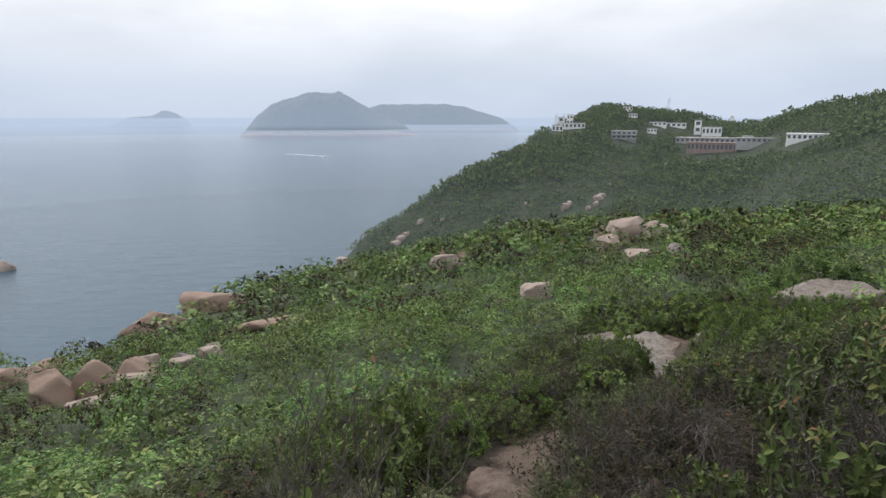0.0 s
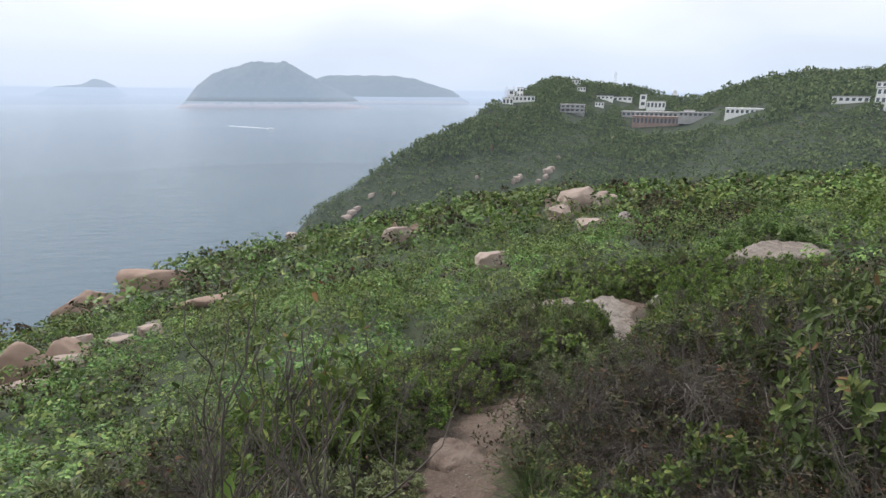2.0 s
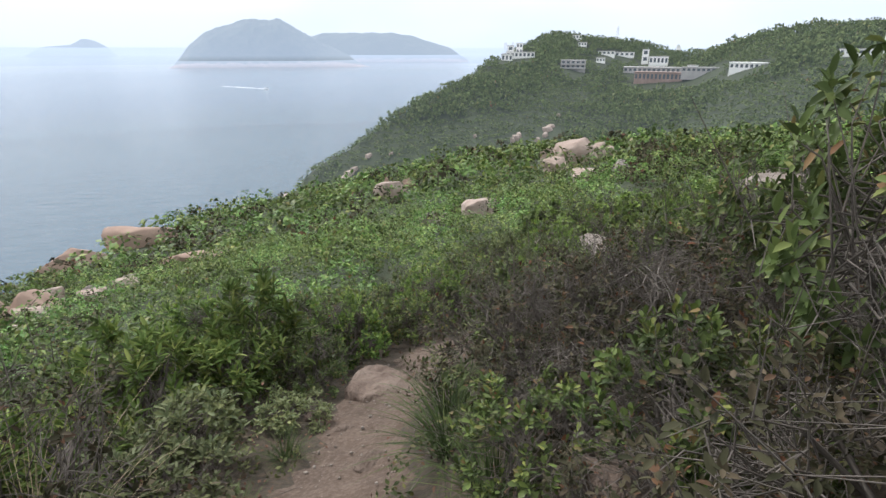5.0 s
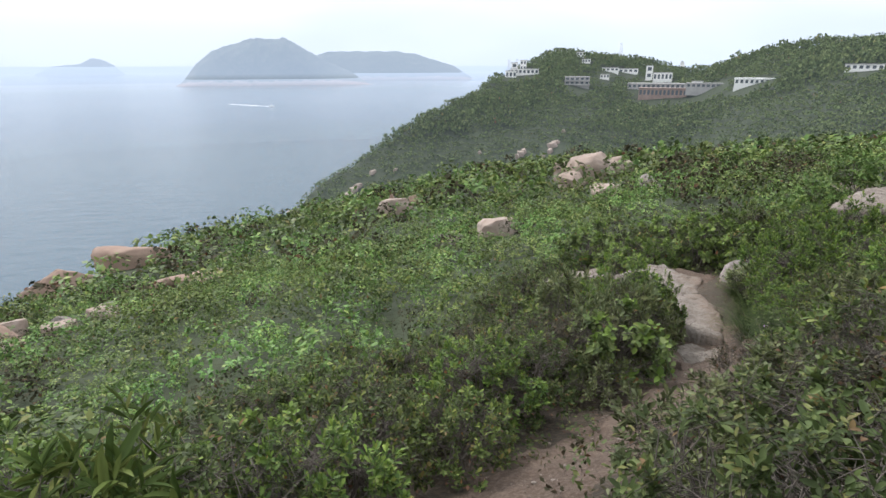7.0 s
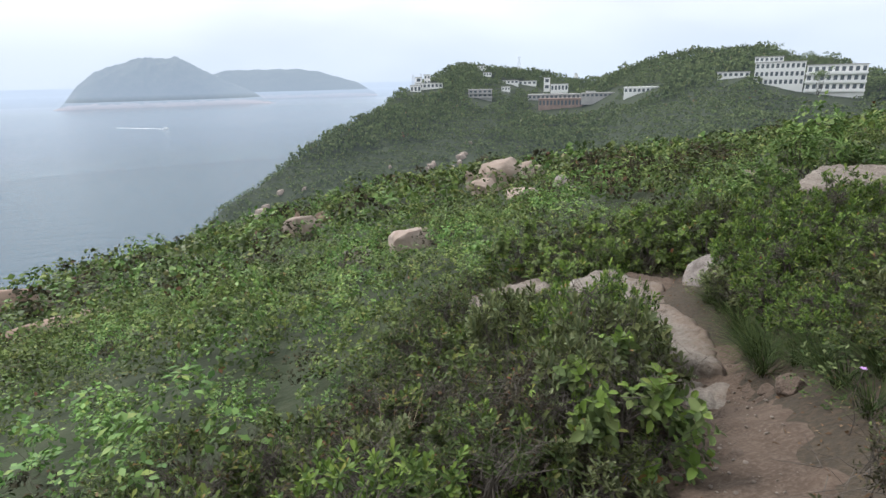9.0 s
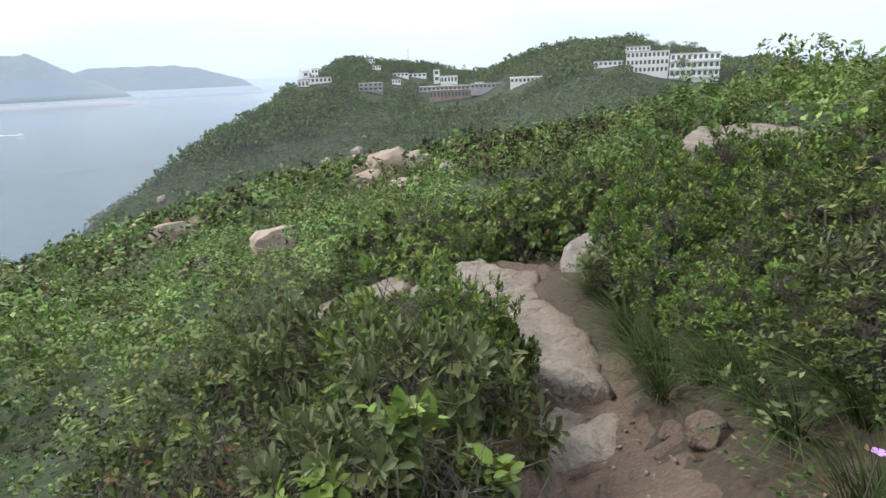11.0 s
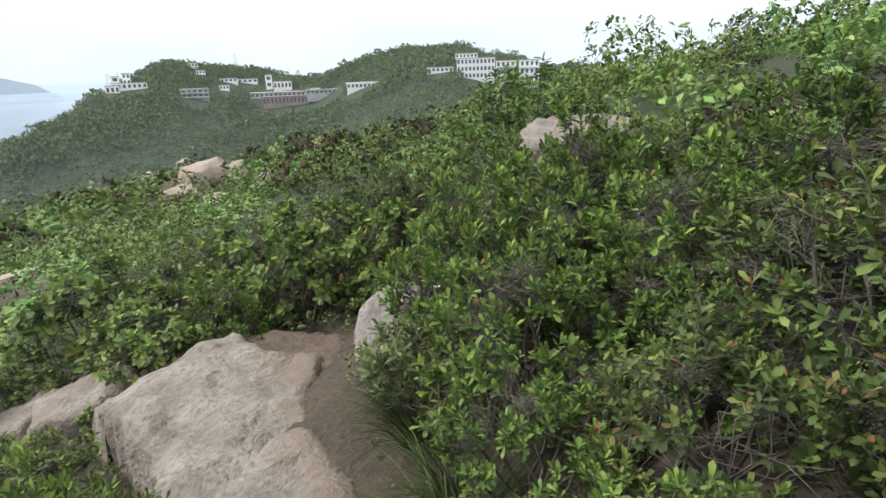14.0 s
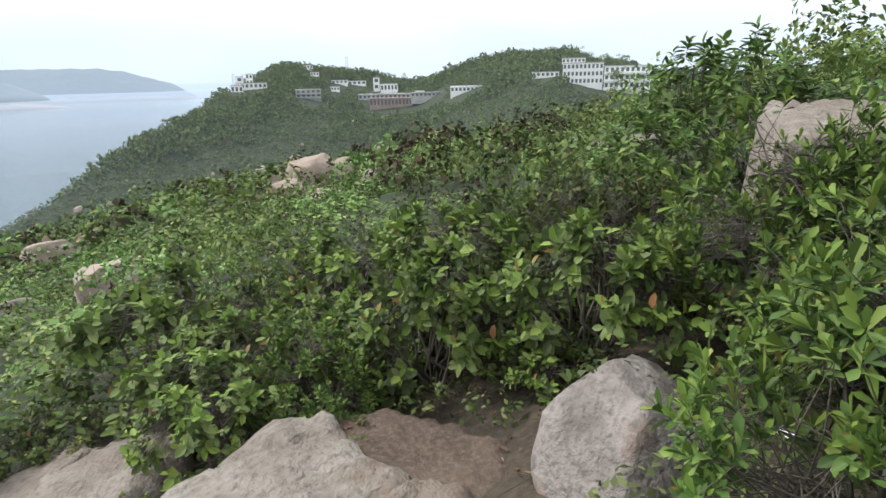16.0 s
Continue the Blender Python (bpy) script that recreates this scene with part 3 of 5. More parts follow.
for x, y, size, seed, turn in [(0.35, 4.05, (0.2, 0.14, 0.09), 52, 0), (0.52, 3.55, (0.26, 0.2, 0.1), 53, 60), (1.75, 6.3, (0.22, 0.2, 0.1), 54, 0), (0.2, 3.2, (0.2, 0.16, 0.1), 60, 30), (0.12, 4.3, (0.17, 0.13, 0.09), 69, 20), (0.5, 4.2, (0.14, 0.1, 0.06), 70, 80),
                               (2.93, 7.98, (0.46, 0.56, 0.5), 55, 20), (2.6, 7.4, (0.26, 0.18, 0.1), 56, 70), (2.3, 6.8, (0.22, 0.17, 0.09), 57, 10), (1.35, 2.75, (0.6, 0.45, 0.34), 58, 30), (2.85, 7.3, (0.22, 0.16, 0.1), 59, 45), (1.0, 5.5, (0.16, 0.12, 0.08), 62, 0), (1.42, 6.0, (0.2, 0.16, 0.14), 95, 40),
                               (3.3, 7.86, (0.26, 0.2, 0.12), 63, 15), (3.6, 7.72, (0.24, 0.2, 0.2), 64, 50), (3.42, 8.12, (0.28, 0.14, 0.12), 65, -20), (3.12, 8.2, (0.2, 0.16, 0.16), 66, 0), (3.18, 7.62, (0.12, 0.09, 0.07), 67, 30), (3.0, 7.7, (0.2, 0.3, 0.2), 68, -15), (3.72, 8.0, (0.16, 0.12, 0.12), 96, 10)]:
    boulder("trail_stone", x, y, size, seed, turn, 0.45, "earth-stained stone set in the bare trail", STAINED, group="stones in the trail", cuts=3)

# ---- the trail ----
steps = np.concatenate([[0], np.cumsum(np.hypot(*np.diff(TRAIL, axis=0).T))])
along = np.arange(0, 13.5, 0.05)
tx, ty = spread(along, steps, TRAIL[:, 0], 0.35), spread(along, steps, TRAIL[:, 1], 0.35)
nx, ny = -np.gradient(ty), np.gradient(tx)
nn = np.hypot(nx, ny)
across = np.linspace(-1.6, 1.6, 41)
half = spread(along, [0, 3, 5.5, 7.3, 8.3, 9.4, 10.2, 11.3, 12.5, 15], [0.27, 0.27, 0.27, 0.26, 0.30, 0.32, 0.28, 0.29, 0.26, 0.28], 0.3) + 0.04 * rough(along, along * 0, 0.9, 77) + 0.02 * rough(along, along * 0, 0.25, 78)
PX, PY = tx[:, None] + (nx / nn * half)[:, None] * across, ty[:, None] + (ny / nn * half)[:, None] * across
PZ = height(PX, PY) + 0.03 * (1 - np.abs(across) ** 2) + 0.022 * rough(PX, PY, 0.3, 79) + 0.012 * rough(PX, PY, 0.5, 41) + 0.006 * rough(PX, PY, 0.15, 42) 
trail = tagged(new("trail", grid_mesh("trail", PX, PY, PZ, DIRT)), "narrow bare-earth footpath worn through the scrub", "footpath", kind="structure")

# pebbles on it
rng = np.random.RandomState(5)
ico = bmesh.new()
bmesh.ops.create_icosphere(ico, subdivisions=1, radius=1.0)
iv = np.array([v.co for v in ico.verts])
ifc = np.array([[v.index for v in f.verts] for f in ico.faces])
ico.free()
k = 900
pi = rng.randint(40, len(along), k)
pj = rng.uniform(-0.9, 0.9, k)
bx, by = tx[pi] + nx[pi] / nn[pi] * half[pi] * pj, ty[pi] + ny[pi] / nn[pi] * half[pi] * pj
sz = 0.003 + 0.011 * rng.uniform(0, 1, k) ** 3
pv = iv[None] * (sz[:, None] * rng.uniform(0.5, 1.5, (k, 3)) * np.array([1, 1, 0.55]))[:, None, :] + np.stack([bx, by, height(bx, by) + 0.035], -1)[:, None, :]
pf = ifc[None] + (np.arange(k) * len(iv))[:, None, None]
tagged(new("pebbles", mesh_from("pebbles", pv.reshape(-1, 3), pf.reshape(-1, 3), SLAB, True)), "loose gravel and pebbles on the footpath", "pebbles", kind="stuff")


# ---- plants ----
def fast_mesh(name, verts, quads, mat, tris=None):
    """A mesh from arrays of corners and four-cornered (and three-cornered) faces."""
    me = bpy.data.meshes.new(name)
    tris = np.zeros((0, 3), int) if tris is None else tris
    me.vertices.add(len(verts))
    me.vertices.foreach_set("co", np.ascontiguousarray(verts, np.float32).ravel())
    loops = np.concatenate([quads.ravel(), tris.ravel()]).astype(np.int32)
    me.loops.add(len(loops))
    me.loops.foreach_set("vertex_index", loops)
    size = np.concatenate([np.full(len(quads), 4), np.full(len(tris), 3)])
    me.polygons.add(len(size))
    me.polygons.foreach_set("loop_start", np.concatenate([[0], np.cumsum(size)[:-1]]).astype(np.int32))
    me.materials.append(mat)
    me.update(calc_edges=True)
    me.validate()
    return me


# blades, one unit long along y: (across, along, lift)
OVATE = np.array([(0, 0, 0), (0.42, 0.32, 0.07), (0.36, 0.72, 0.02), (0, 1, -0.12), (-0.36, 0.72, 0.02), (-0.42, 0.32, 0.07)])
OBOVATE = np.array([(0, 0, 0), (0.30, 0.38, 0.06), (0.46, 0.75, 0.05), (0, 1, -0.04), (-0.46, 0.75, 0.05), (-0.30, 0.38, 0.06)])
KITE = np.array([(0, 0, 0), (0.5, 0.5, 0.08), (0, 1, -0.05), (-0.5, 0.5, 0.08)])
SIX, FOUR = np.array([(0, 1, 2, 3), (0, 3, 4, 5)]), np.array([(0, 1, 2, 3)])


def unit(v):
    return v / np.maximum(np.linalg.norm(v, axis=-1, keepdims=True), 1e-9)


def blades(pos, way, up, length, width, shape):
    """Leaves at pos, pointing along way, their faces turned to up: corners and faces."""
    way = unit(way)
    side = unit(np.cross(way, up))
    face = np.cross(side, way)
    L, W = np.broadcast_to(length, (len(pos),))[:, None, None], np.broadcast_to(width, (len(pos),))[:, None, None]
    v = pos[:, None, :] + side[:, None, :] * shape[None, :, 0:1] * W + way[:, None, :] * shape[None, :, 1:2] * L + face[:, None, :] * shape[None, :, 2:3] * L
    f = SIX if len(shape) == 6 else FOUR
    q = f[None] + (np.arange(len(pos)) * len(shape))[:, None, None]
    return v.reshape(-1, 3), q.reshape(-1, 4)


def twigs(a, b, ra, rb):
    """Three-sided tapering sticks from a to b."""
    d = unit(b - a)
    s = unit(np.cross(d, np.array([0.31, 0.22, 0.93])))
    t = np.cross(d, s)
    out = []
    for p, r in ((a, ra), (b, rb)):
        r = np.broadcast_to(r, (len(a),))[:, None]
        for k in range(3):
            w = 2 * math.pi * k / 3
            out.append(p + (s * math.cos(w) + t * math.sin(w)) * r)
    v = np.stack(out, 1)
    f = np.array([(0, 1, 4, 3), (1, 2, 5, 4), (2, 0, 3, 5)])
    return v.reshape(-1, 3), (f[None] + (np.arange(len(a)) * 6)[:, None, None]).reshape(-1, 4)


def crooked(rng, a, b, ra, rb, pieces=3, wander=0.08, joints=None):
    """Bent sticks: the way from a to b in a few pieces. joints: a list that takes the places where they bend."""
    vs, qs, n = [], [], 0
    p = a
    for k in range(pieces):
        e = a + (b - a) * (k + 1) / pieces
        if k < pieces - 1:
            e = e + rng.normal(0, wander, a.shape) * np.linalg.norm(b - a, axis=1, keepdims=True)
        v, q = twigs(p, e, ra + (rb - ra) * k / pieces, ra + (rb - ra) * (k + 1) / pieces)
        vs.append(v)
        qs.append(q + n)
        n += len(v)
        p = e
        if joints is not None:
            joints.append(e)
    return np.concatenate(vs), np.concatenate(qs)


def join(parts):
    vs, qs, n = [], [], 0
    for v, q in parts:
        vs.append(v)
        qs.append(q + n)
        n += len(v)
    return np.concatenate(vs), np.concatenate(qs)


def dome(rng, count, radius, tall, low=-0.15, shell=0.5, knots=0):
    """Sprig tips over a lumpy dome, gathered round a number of knots with gaps between: place and outward way."""
    z = rng.uniform(low, 1, count)
    a = rng.uniform(0, 6.283, count)
    c = np.sqrt(np.maximum(0, 1 - z * z))
    d = np.stack([c * np.cos(a), c * np.sin(a), z], -1)
    ph = rng.uniform(0, 6.28, 4)
    lump = 1 + 0.16 * np.sin(3 * a + ph[0] + 2 * z) + 0.12 * np.sin(5 * a + ph[1] - 3 * z) + 0.10 * np.sin(7 * z + ph[2] + 2 * a)
    r = lump * (shell + (1 - shell) * rng.uniform(0, 1, count) ** 0.5)
    p = d * r[:, None] * np.array([radius, radius, tall * 0.62]) + np.array([0, 0, tall * 0.38])
    if knots:
        c, out = dome(rng, knots, radius * 0.94, tall * 0.96, low, 0.72)
        near = np.argmin(((p[:, None, :] - c[None]) ** 2).sum(-1), 1)
        off = p - c[near]
        reach = 1.7 * radius / math.sqrt(knots)
        p = c[near] + off * 0.56 + out[near] * (reach * 0.42 * (1 - np.minimum(np.linalg.norm(off, axis=1) / reach, 1.3) ** 2))[:, None]
        d = unit(d * 0.55 + out[near] * 0.3 + off / reach * 0.6)
    return p, d


def shrub_meshes(name, seed, radius, tall, sprigs, per, length, width, shape, mat, spread_by=55, reach=0.10, bare=0, up=0.5, jitter=0.25, shell=0.55, knots=24, young=None):
    """The stems and the leaves of a shrub that stands at the origin."""
    rng = np.random.RandomState(seed)
    tip, out = dome(rng, sprigs, radius, tall, shell=shell, knots=knots)
    axis = unit(out * (1 - up) + np.array([0, 0, up]) + rng.normal(0, 0.25, out.shape))
    k = np.tile(np.arange(per), sprigs)
    rep = np.repeat(np.arange(sprigs), per)
    ax = axis[rep]
    s = unit(np.cross(ax, rng.normal(0, 1, (sprigs, 3))[rep]))
    t = np.cross(ax, s)
    phi = k * 2.4 + rng.uniform(0, 0.6, len(k))
    radial = s * np.cos(phi)[:, None] + t * np.sin(phi)[:, None]
    lean = np.radians(np.clip(spread_by + (per * 0.5 - k) * 6 + rng.normal(0, 14, len(k)), 8, 105))
    way = ax * np.cos(lean)[:, None] + radial * np.sin(lean)[:, None]
    pos = tip[rep] - ax * (reach * (1 - (k + 1) / per))[:, None]
    size = length * (1 + rng.normal(0, jitter, len(k))).clip(0.5, 1.6)
    v, q = blades(pos, way, ax + np.array([0, 0, 0.5]) + 0.25 * rng.normal(0, 1, ax.shape), size, size * (width / length), shape)
    leaves = fast_mesh("foliage", v, q, mat)
    if young:  # the newest leaves at the end of each sprig are paler
        leaves.materials.append(young)
        fresh = np.repeat((k >= per - 3) & (rng.uniform(0, 1, sprigs)[rep] < 0.75), len(q) // len(k)).astype(np.int32)
        leaves.polygons.foreach_set("material_index", fresh)
    mains = 13
    foot = rng.normal(0, radius * 0.12, (mains, 3)) * np.array([1, 1, 0])
    fork, fd = dome(rng, mains, radius * 0.62, tall * 0.75, 0.2, 0.7)
    near = np.argmin(((tip[:, None, :] - fork[None]) ** 2).sum(-1), 1)
    bits = [crooked(rng, foot, fork, 0.012, 0.007, 3, 0.07), crooked(rng, fork[near] + rng.normal(0, 0.04, tip.shape), tip - axis * reach * 0.3, 0.0026, 0.0012, 2, 0.14)]
    if bare:
        bt, bo = dome(rng, bare, radius * 1.1, tall * 1.08, 0.0, 0.75)
        fn = np.argmin(((bt[:, None, :] - fork[None]) ** 2).sum(-1), 1)
        bends = []
        bits.append(crooked(rng, fork[fn] + rng.normal(0, 0.05, bt.shape), bt, 0.0023, 0.0008, 3, 0.07, bends))
        bends = np.concatenate(bends)
        side = rng.randint(0, len(bends), bare * 3)
        bits.append(twigs(bends[side], bends[side] + rng.normal(0, 0.06, (len(side), 3)) + bo[side % bare] * 0.05, 0.0018, 0.0008))
    v, q = join(bits)
    return fast_mesh("stem", v, q, TWIG), leaves


def shrub(name, meshes, label, category, group):
    ob = new(name)
    for part_name, me in zip(("stem", "foliage"), meshes):
        p = new(part_name, me)
        p.parent = ob
    return tagged(ob, label, category, group)


KINDS = {
    "obovate": shrub_meshes("obovate", 1, 0.52, 0.92, 400, 9, 0.045, 0.0185, OBOVATE, LEAF_SPOON, 46, 0.045, 6, 0.55, knots=38, young=LEAF_YOUNG),
    "heath": shrub_meshes("heath", 2, 0.50, 0.72, 310, 9, 0.034, 0.017, OVATE, LEAF_DEEP, 60, 0.07, 22, 0.4, knots=30),
    "broad": shrub_meshes("broad", 3, 0.52, 0.82, 190, 8, 0.066, 0.044, OVATE, LEAF_BROAD, 70, 0.12, 26, 0.35, knots=22, young=LEAF_YOUNG),
    "dry": shrub_meshes("dry", 4, 0.52, 0.80, 210, 7, 0.028, 0.014, OVATE, LEAF_DRY, 60, 0.06, 75, 0.4, knots=26),
    "lance": shrub_meshes("lance", 5, 0.46, 0.72, 130, 9, 0.078, 0.021, OVATE, LEAF_LANCE, 55, 0.10, 10, 0.6, knots=20),
    "grey": shrub_meshes("grey", 6, 0.46, 0.66, 180, 9, 0.058, 0.021, OBOVATE, LEAF_GREY, 58, 0.08, 24, 0.5, knots=22, young=LEAF_SILVER),
    "mixed": shrub_meshes("mixed", 7, 0.52, 0.78, 290, 8, 0.044, 0.022, OBOVATE, LEAF_DEEP, 52, 0.07, 26, 0.45, knots=28, young=LEAF_TIP),
}
LABELS = {
    "obovate": "dense bright-green shrub with small spoon-shaped leaves", "heath": "low dark-green shrub with tiny dense leaves", "broad": "rambling shrub with broad soft green leaves",
    "dry": "half-dead shrub of bare grey twigs", "lance": "young yellow-green shrub with long narrow leaves", "grey": "grey-green shrub with slender leaves", "mixed": "deep-green shrub with leathery leaves",
}
MASTER = {}


def plant(kind, x, y, size=1.0, turn=0.0, tall=1.0, z=None):
    m = pose(x, y, (h(x, y) if z is None else z) - 0.04, 0, 0, turn) @ Matrix.Diagonal((size, size, size * tall, 1))
    if kind not in MASTER:
        MASTER[kind] = shrub("shrub", KINDS[kind], LABELS[kind], "shrub", "shrubs along the trail")
        MASTER[kind].matrix_world = m
        return MASTER[kind]
    ob = copy_thing(MASTER[kind], Matrix())
    ob.matrix_basis = m
    return ob


def patch_kind(rng, x, y):
    """Which shrub grows where: patches of one kind, mixed at their edges."""
    u = rough(x, y, 2.6, 61) + 0.35 * rng.normal()
    if x > 0.8 and y < 4.9:
        return rng.choice(["dry", "heath", "mixed", "dry"])
    if x > 2.6 and 5.6 <= y < 7.4:
        return rng.choice(["mixed", "obovate", "grey", "mixed"])
    if x > 1.6 and 4.9 <= y < 7.4:
        return rng.choice(["mixed", "heath", "mixed", "dry"])
    if y < 2.6:
        return rng.choice(["broad", "grey", "lance", "mixed", "heath"])
    if y > 8.6 and x > 4.9 and y < 10.9:
        return rng.choice(["obovate", "obovate", "mixed"])
    if y > 10.9 and x > 4:
        return rng.choice(["broad", "mixed", "obovate", "broad"])
    if x > 2.6 + (y - 7) and y < 8.6:
        return rng.choice(["dry", "mixed", "obovate", "grey", "mixed"] if y < 7.7 else ["obovate", "mixed", "heath", "obovate"])
    return "mixed" if u < -0.35 else "heath" if u < 0.05 else "grey" if u < 0.18 else "obovate" if u < 0.45 else "lance" if u < 0.6 else "broad"


rng = np.random.RandomState(17)
WALKED = [Vector(a[1]).lerp(Vector(b[1]), k / 6) for a, b in zip(PATH[:-1], PATH[1:]) for k in range(6)]
sown = []
PLACED = [("dry", 1.3, 8.45, 0.9, 1.0), ("mixed", 0.8, 8.1, 0.95, 1.05), ("heath", 0.7, 8.95, 0.95, 1.0), ("mixed", 1.6, 9.0, 0.9, 1.0), ("dry", 0.2, 8.4, 0.9, 0.95), ("mixed", 0.1, 7.6, 0.9, 1.0), ("heath", -0.55, 8.2, 1.0, 1.0), ("heath", -0.7, 7.2, 1.0, 1.0), ("mixed", -0.1, 9.3, 1.0, 0.95),
          ("obovate", 5.62, 9.78, 0.95, 1.0), ("obovate", 6.2, 10.4, 1.0, 1.0), ("obovate", 5.0, 9.2, 0.8, 1.05), ("obovate", 5.5, 9.35, 0.8, 1.1), ("obovate", 4.9, 8.82, 0.42, 0.9), ("obovate", 5.75, 9.0, 0.9, 1.0), ("obovate", 5.2, 9.72, 0.8, 1.25), ("broad", 5.3, 11.55, 0.85, 1.1),
          ("broad", 4.75, 12.1, 0.75, 1.0), ("broad", 5.85, 11.05, 0.85, 1.1), ("mixed", 4.3, 12.75, 0.75, 0.9), ("heath", -0.2, 5.5, 1.05, 1.0), ("mixed", 0.25, 6.2, 0.85, 1.0), ("broad", 5.6, 11.9, 0.95, 1.15), ("broad", 5.1, 11.75, 0.5, 0.8), ("broad", 5.55, 11.15, 0.5, 0.75), ("mixed", 6.4, 11.6, 0.9, 1.2),
          ("heath", 1.5, 4.55, 0.95, 1.0), ("grey", 1.3, 4.15, 0.5, 1.0), ("dry", 1.75, 3.55, 1.0, 1.05), ("heath", 2.15, 2.6, 1.2, 1.5), ("heath", 2.65, 3.6, 1.2, 1.35), ("dry", 1.3, 2.35, 0.7, 0.8), ("heath", 1.9, 1.4, 1.0, 1.4),
          ("heath", 1.5, 7.25, 0.95, 0.95), ("dry", 1.95, 7.9, 0.95, 0.95), ("dry", 1.0, 7.5, 0.9, 0.9), ("heath", 2.35, 8.5, 0.9, 0.9), ("broad", 2.3, 7.55, 0.85, 1.05), ("grey", 2.05, 7.2, 0.6, 1.0), ("mixed", 2.62, 7.72, 0.5, 0.9), ("grey", 2.74, 8.25, 0.95, 1.62), ("obovate", 2.9, 8.75, 0.95, 1.2), ("lance", 2.75, 8.5, 0.6, 1.3), ("obovate", 3.2, 9.22, 0.8, 1.1), ("broad", 3.42, 9.02, 0.5, 1.7), ("lance", 3.44, 9.38, 0.55, 1.7), ("obovate", 3.48, 9.52, 0.58, 1.5), ("obovate", 3.38, 9.05, 0.6, 1.5), ("broad", 3.5, 9.72, 0.42, 1.4), ("grey", 1.72, 5.5, 0.75, 1.0), ("mixed", 2.5, 5.85, 0.6, 0.8), ("heath", 1.95, 4.95, 0.9, 0.9), ("grey", 3.36, 9.6, 0.75, 1.4), ("lance", 3.58, 10.15, 0.45, 1.2), ("obovate", 3.58, 9.85, 0.45, 1.3), ("lance", -0.4, 5.0, 1.0, 1.3), ("obovate", 0.2, 5.6, 0.78, 1.0), ("lance", -0.95, 4.5, 1.0, 1.1), ("grey", -0.5, 3.9, 0.8, 0.9), ("obovate", -1.0, 5.5, 1.0, 1.0), ("grey", 2.55, 9.3, 1.1, 1.5), ("mixed", 3.95, 7.4, 0.5, 0.9), ("obovate", 4.15, 7.9, 0.55, 0.9), ("obovate", 4.32, 8.3, 0.55, 0.9), ("obovate", 4.58, 8.8, 0.6, 0.9), ("mixed", 3.65, 7.0, 0.55, 0.9), ("obovate", 3.35, 6.75, 0.5, 0.9), ("grey", 2.36, 7.88, 0.85, 1.5), ("dry", 2.05, 7.6, 0.75, 1.0), ("mixed", 2.5, 8.7, 0.75, 1.15), ("grey", 2.3, 5.75, 0.85, 0.8), ("mixed", 2.95, 6.4, 0.65, 0.8),
          ("lance", -0.45, 4.65, 0.9, 0.9), ("grey", -0.4, 3.4, 0.75, 0.75), ("broad", -0.75, 2.4, 0.85, 0.75), ("grey", -0.35, 2.75, 0.5, 0.7), ("lance", -0.75, 1.5, 0.6, 0.7), ("broad", -1.15, 1.0, 0.75, 0.8), ("grey", 0.02, 4.25, 0.5, 0.7),
          ("broad", 3.42, 9.4, 0.72, 0.95), ("lance", 3.36, 10.1, 0.85, 0.95), ("mixed", 3.42, 10.75, 0.72, 0.9), ("mixed", 6.75, 11.5, 0.85, 0.95), ("obovate", 6.7, 10.2, 0.75, 0.95), ("mixed", 7.2, 10.15, 0.75, 0.95), ("obovate", 7.65, 10.2, 0.7, 0.9), ("obovate", 6.4, 10.55, 0.62, 1.35), ("broad", 6.1, 10.3, 0.6, 1.0), ("mixed", 6.75, 10.3, 0.5, 1.5), ("mixed", 8.1, 10.25, 0.7, 0.9), ("obovate", 7.25, 10.25, 0.9, 0.85), ("mixed", 7.95, 9.95, 0.9, 0.85), ("obovate", 6.9, 9.9, 0.9, 0.85), ("broad", 2.8, 9.5, 0.85, 0.9), ("lance", 3.3, 9.0, 0.4, 0.9), ("mixed", 3.3, 10.75, 0.6, 0.7), ("obovate", 4.2, 6.75, 0.8, 0.85), ("obovate", 4.85, 7.5, 0.95, 0.95),
          ("mixed", 5.3, 8.2, 0.9, 0.95), ("mixed", 3.75, 6.5, 0.6, 0.8), ("obovate", 5.1, 8.55, 0.55, 0.9), ("mixed", 4.75, 7.95, 0.6, 0.9), ("mixed", 4.6, 6.9, 0.7, 0.8), ("mixed", 3.6, 12.75, 0.5, 0.8), ("lance", 3.5, 11.25, 0.4, 0.9), ("broad", 3.2, 11.4, 0.55, 0.85), ("obovate", 3.35, 11.55, 0.4, 0.8), ("broad", 3.85, 11.62, 0.28, 0.9)]
for kind, x, y, size, tall in PLACED:
    plant(kind, x, y, size, rng.uniform(0, 360), tall)
    sown.append((x, y, 0.45 * size))
tries = 0
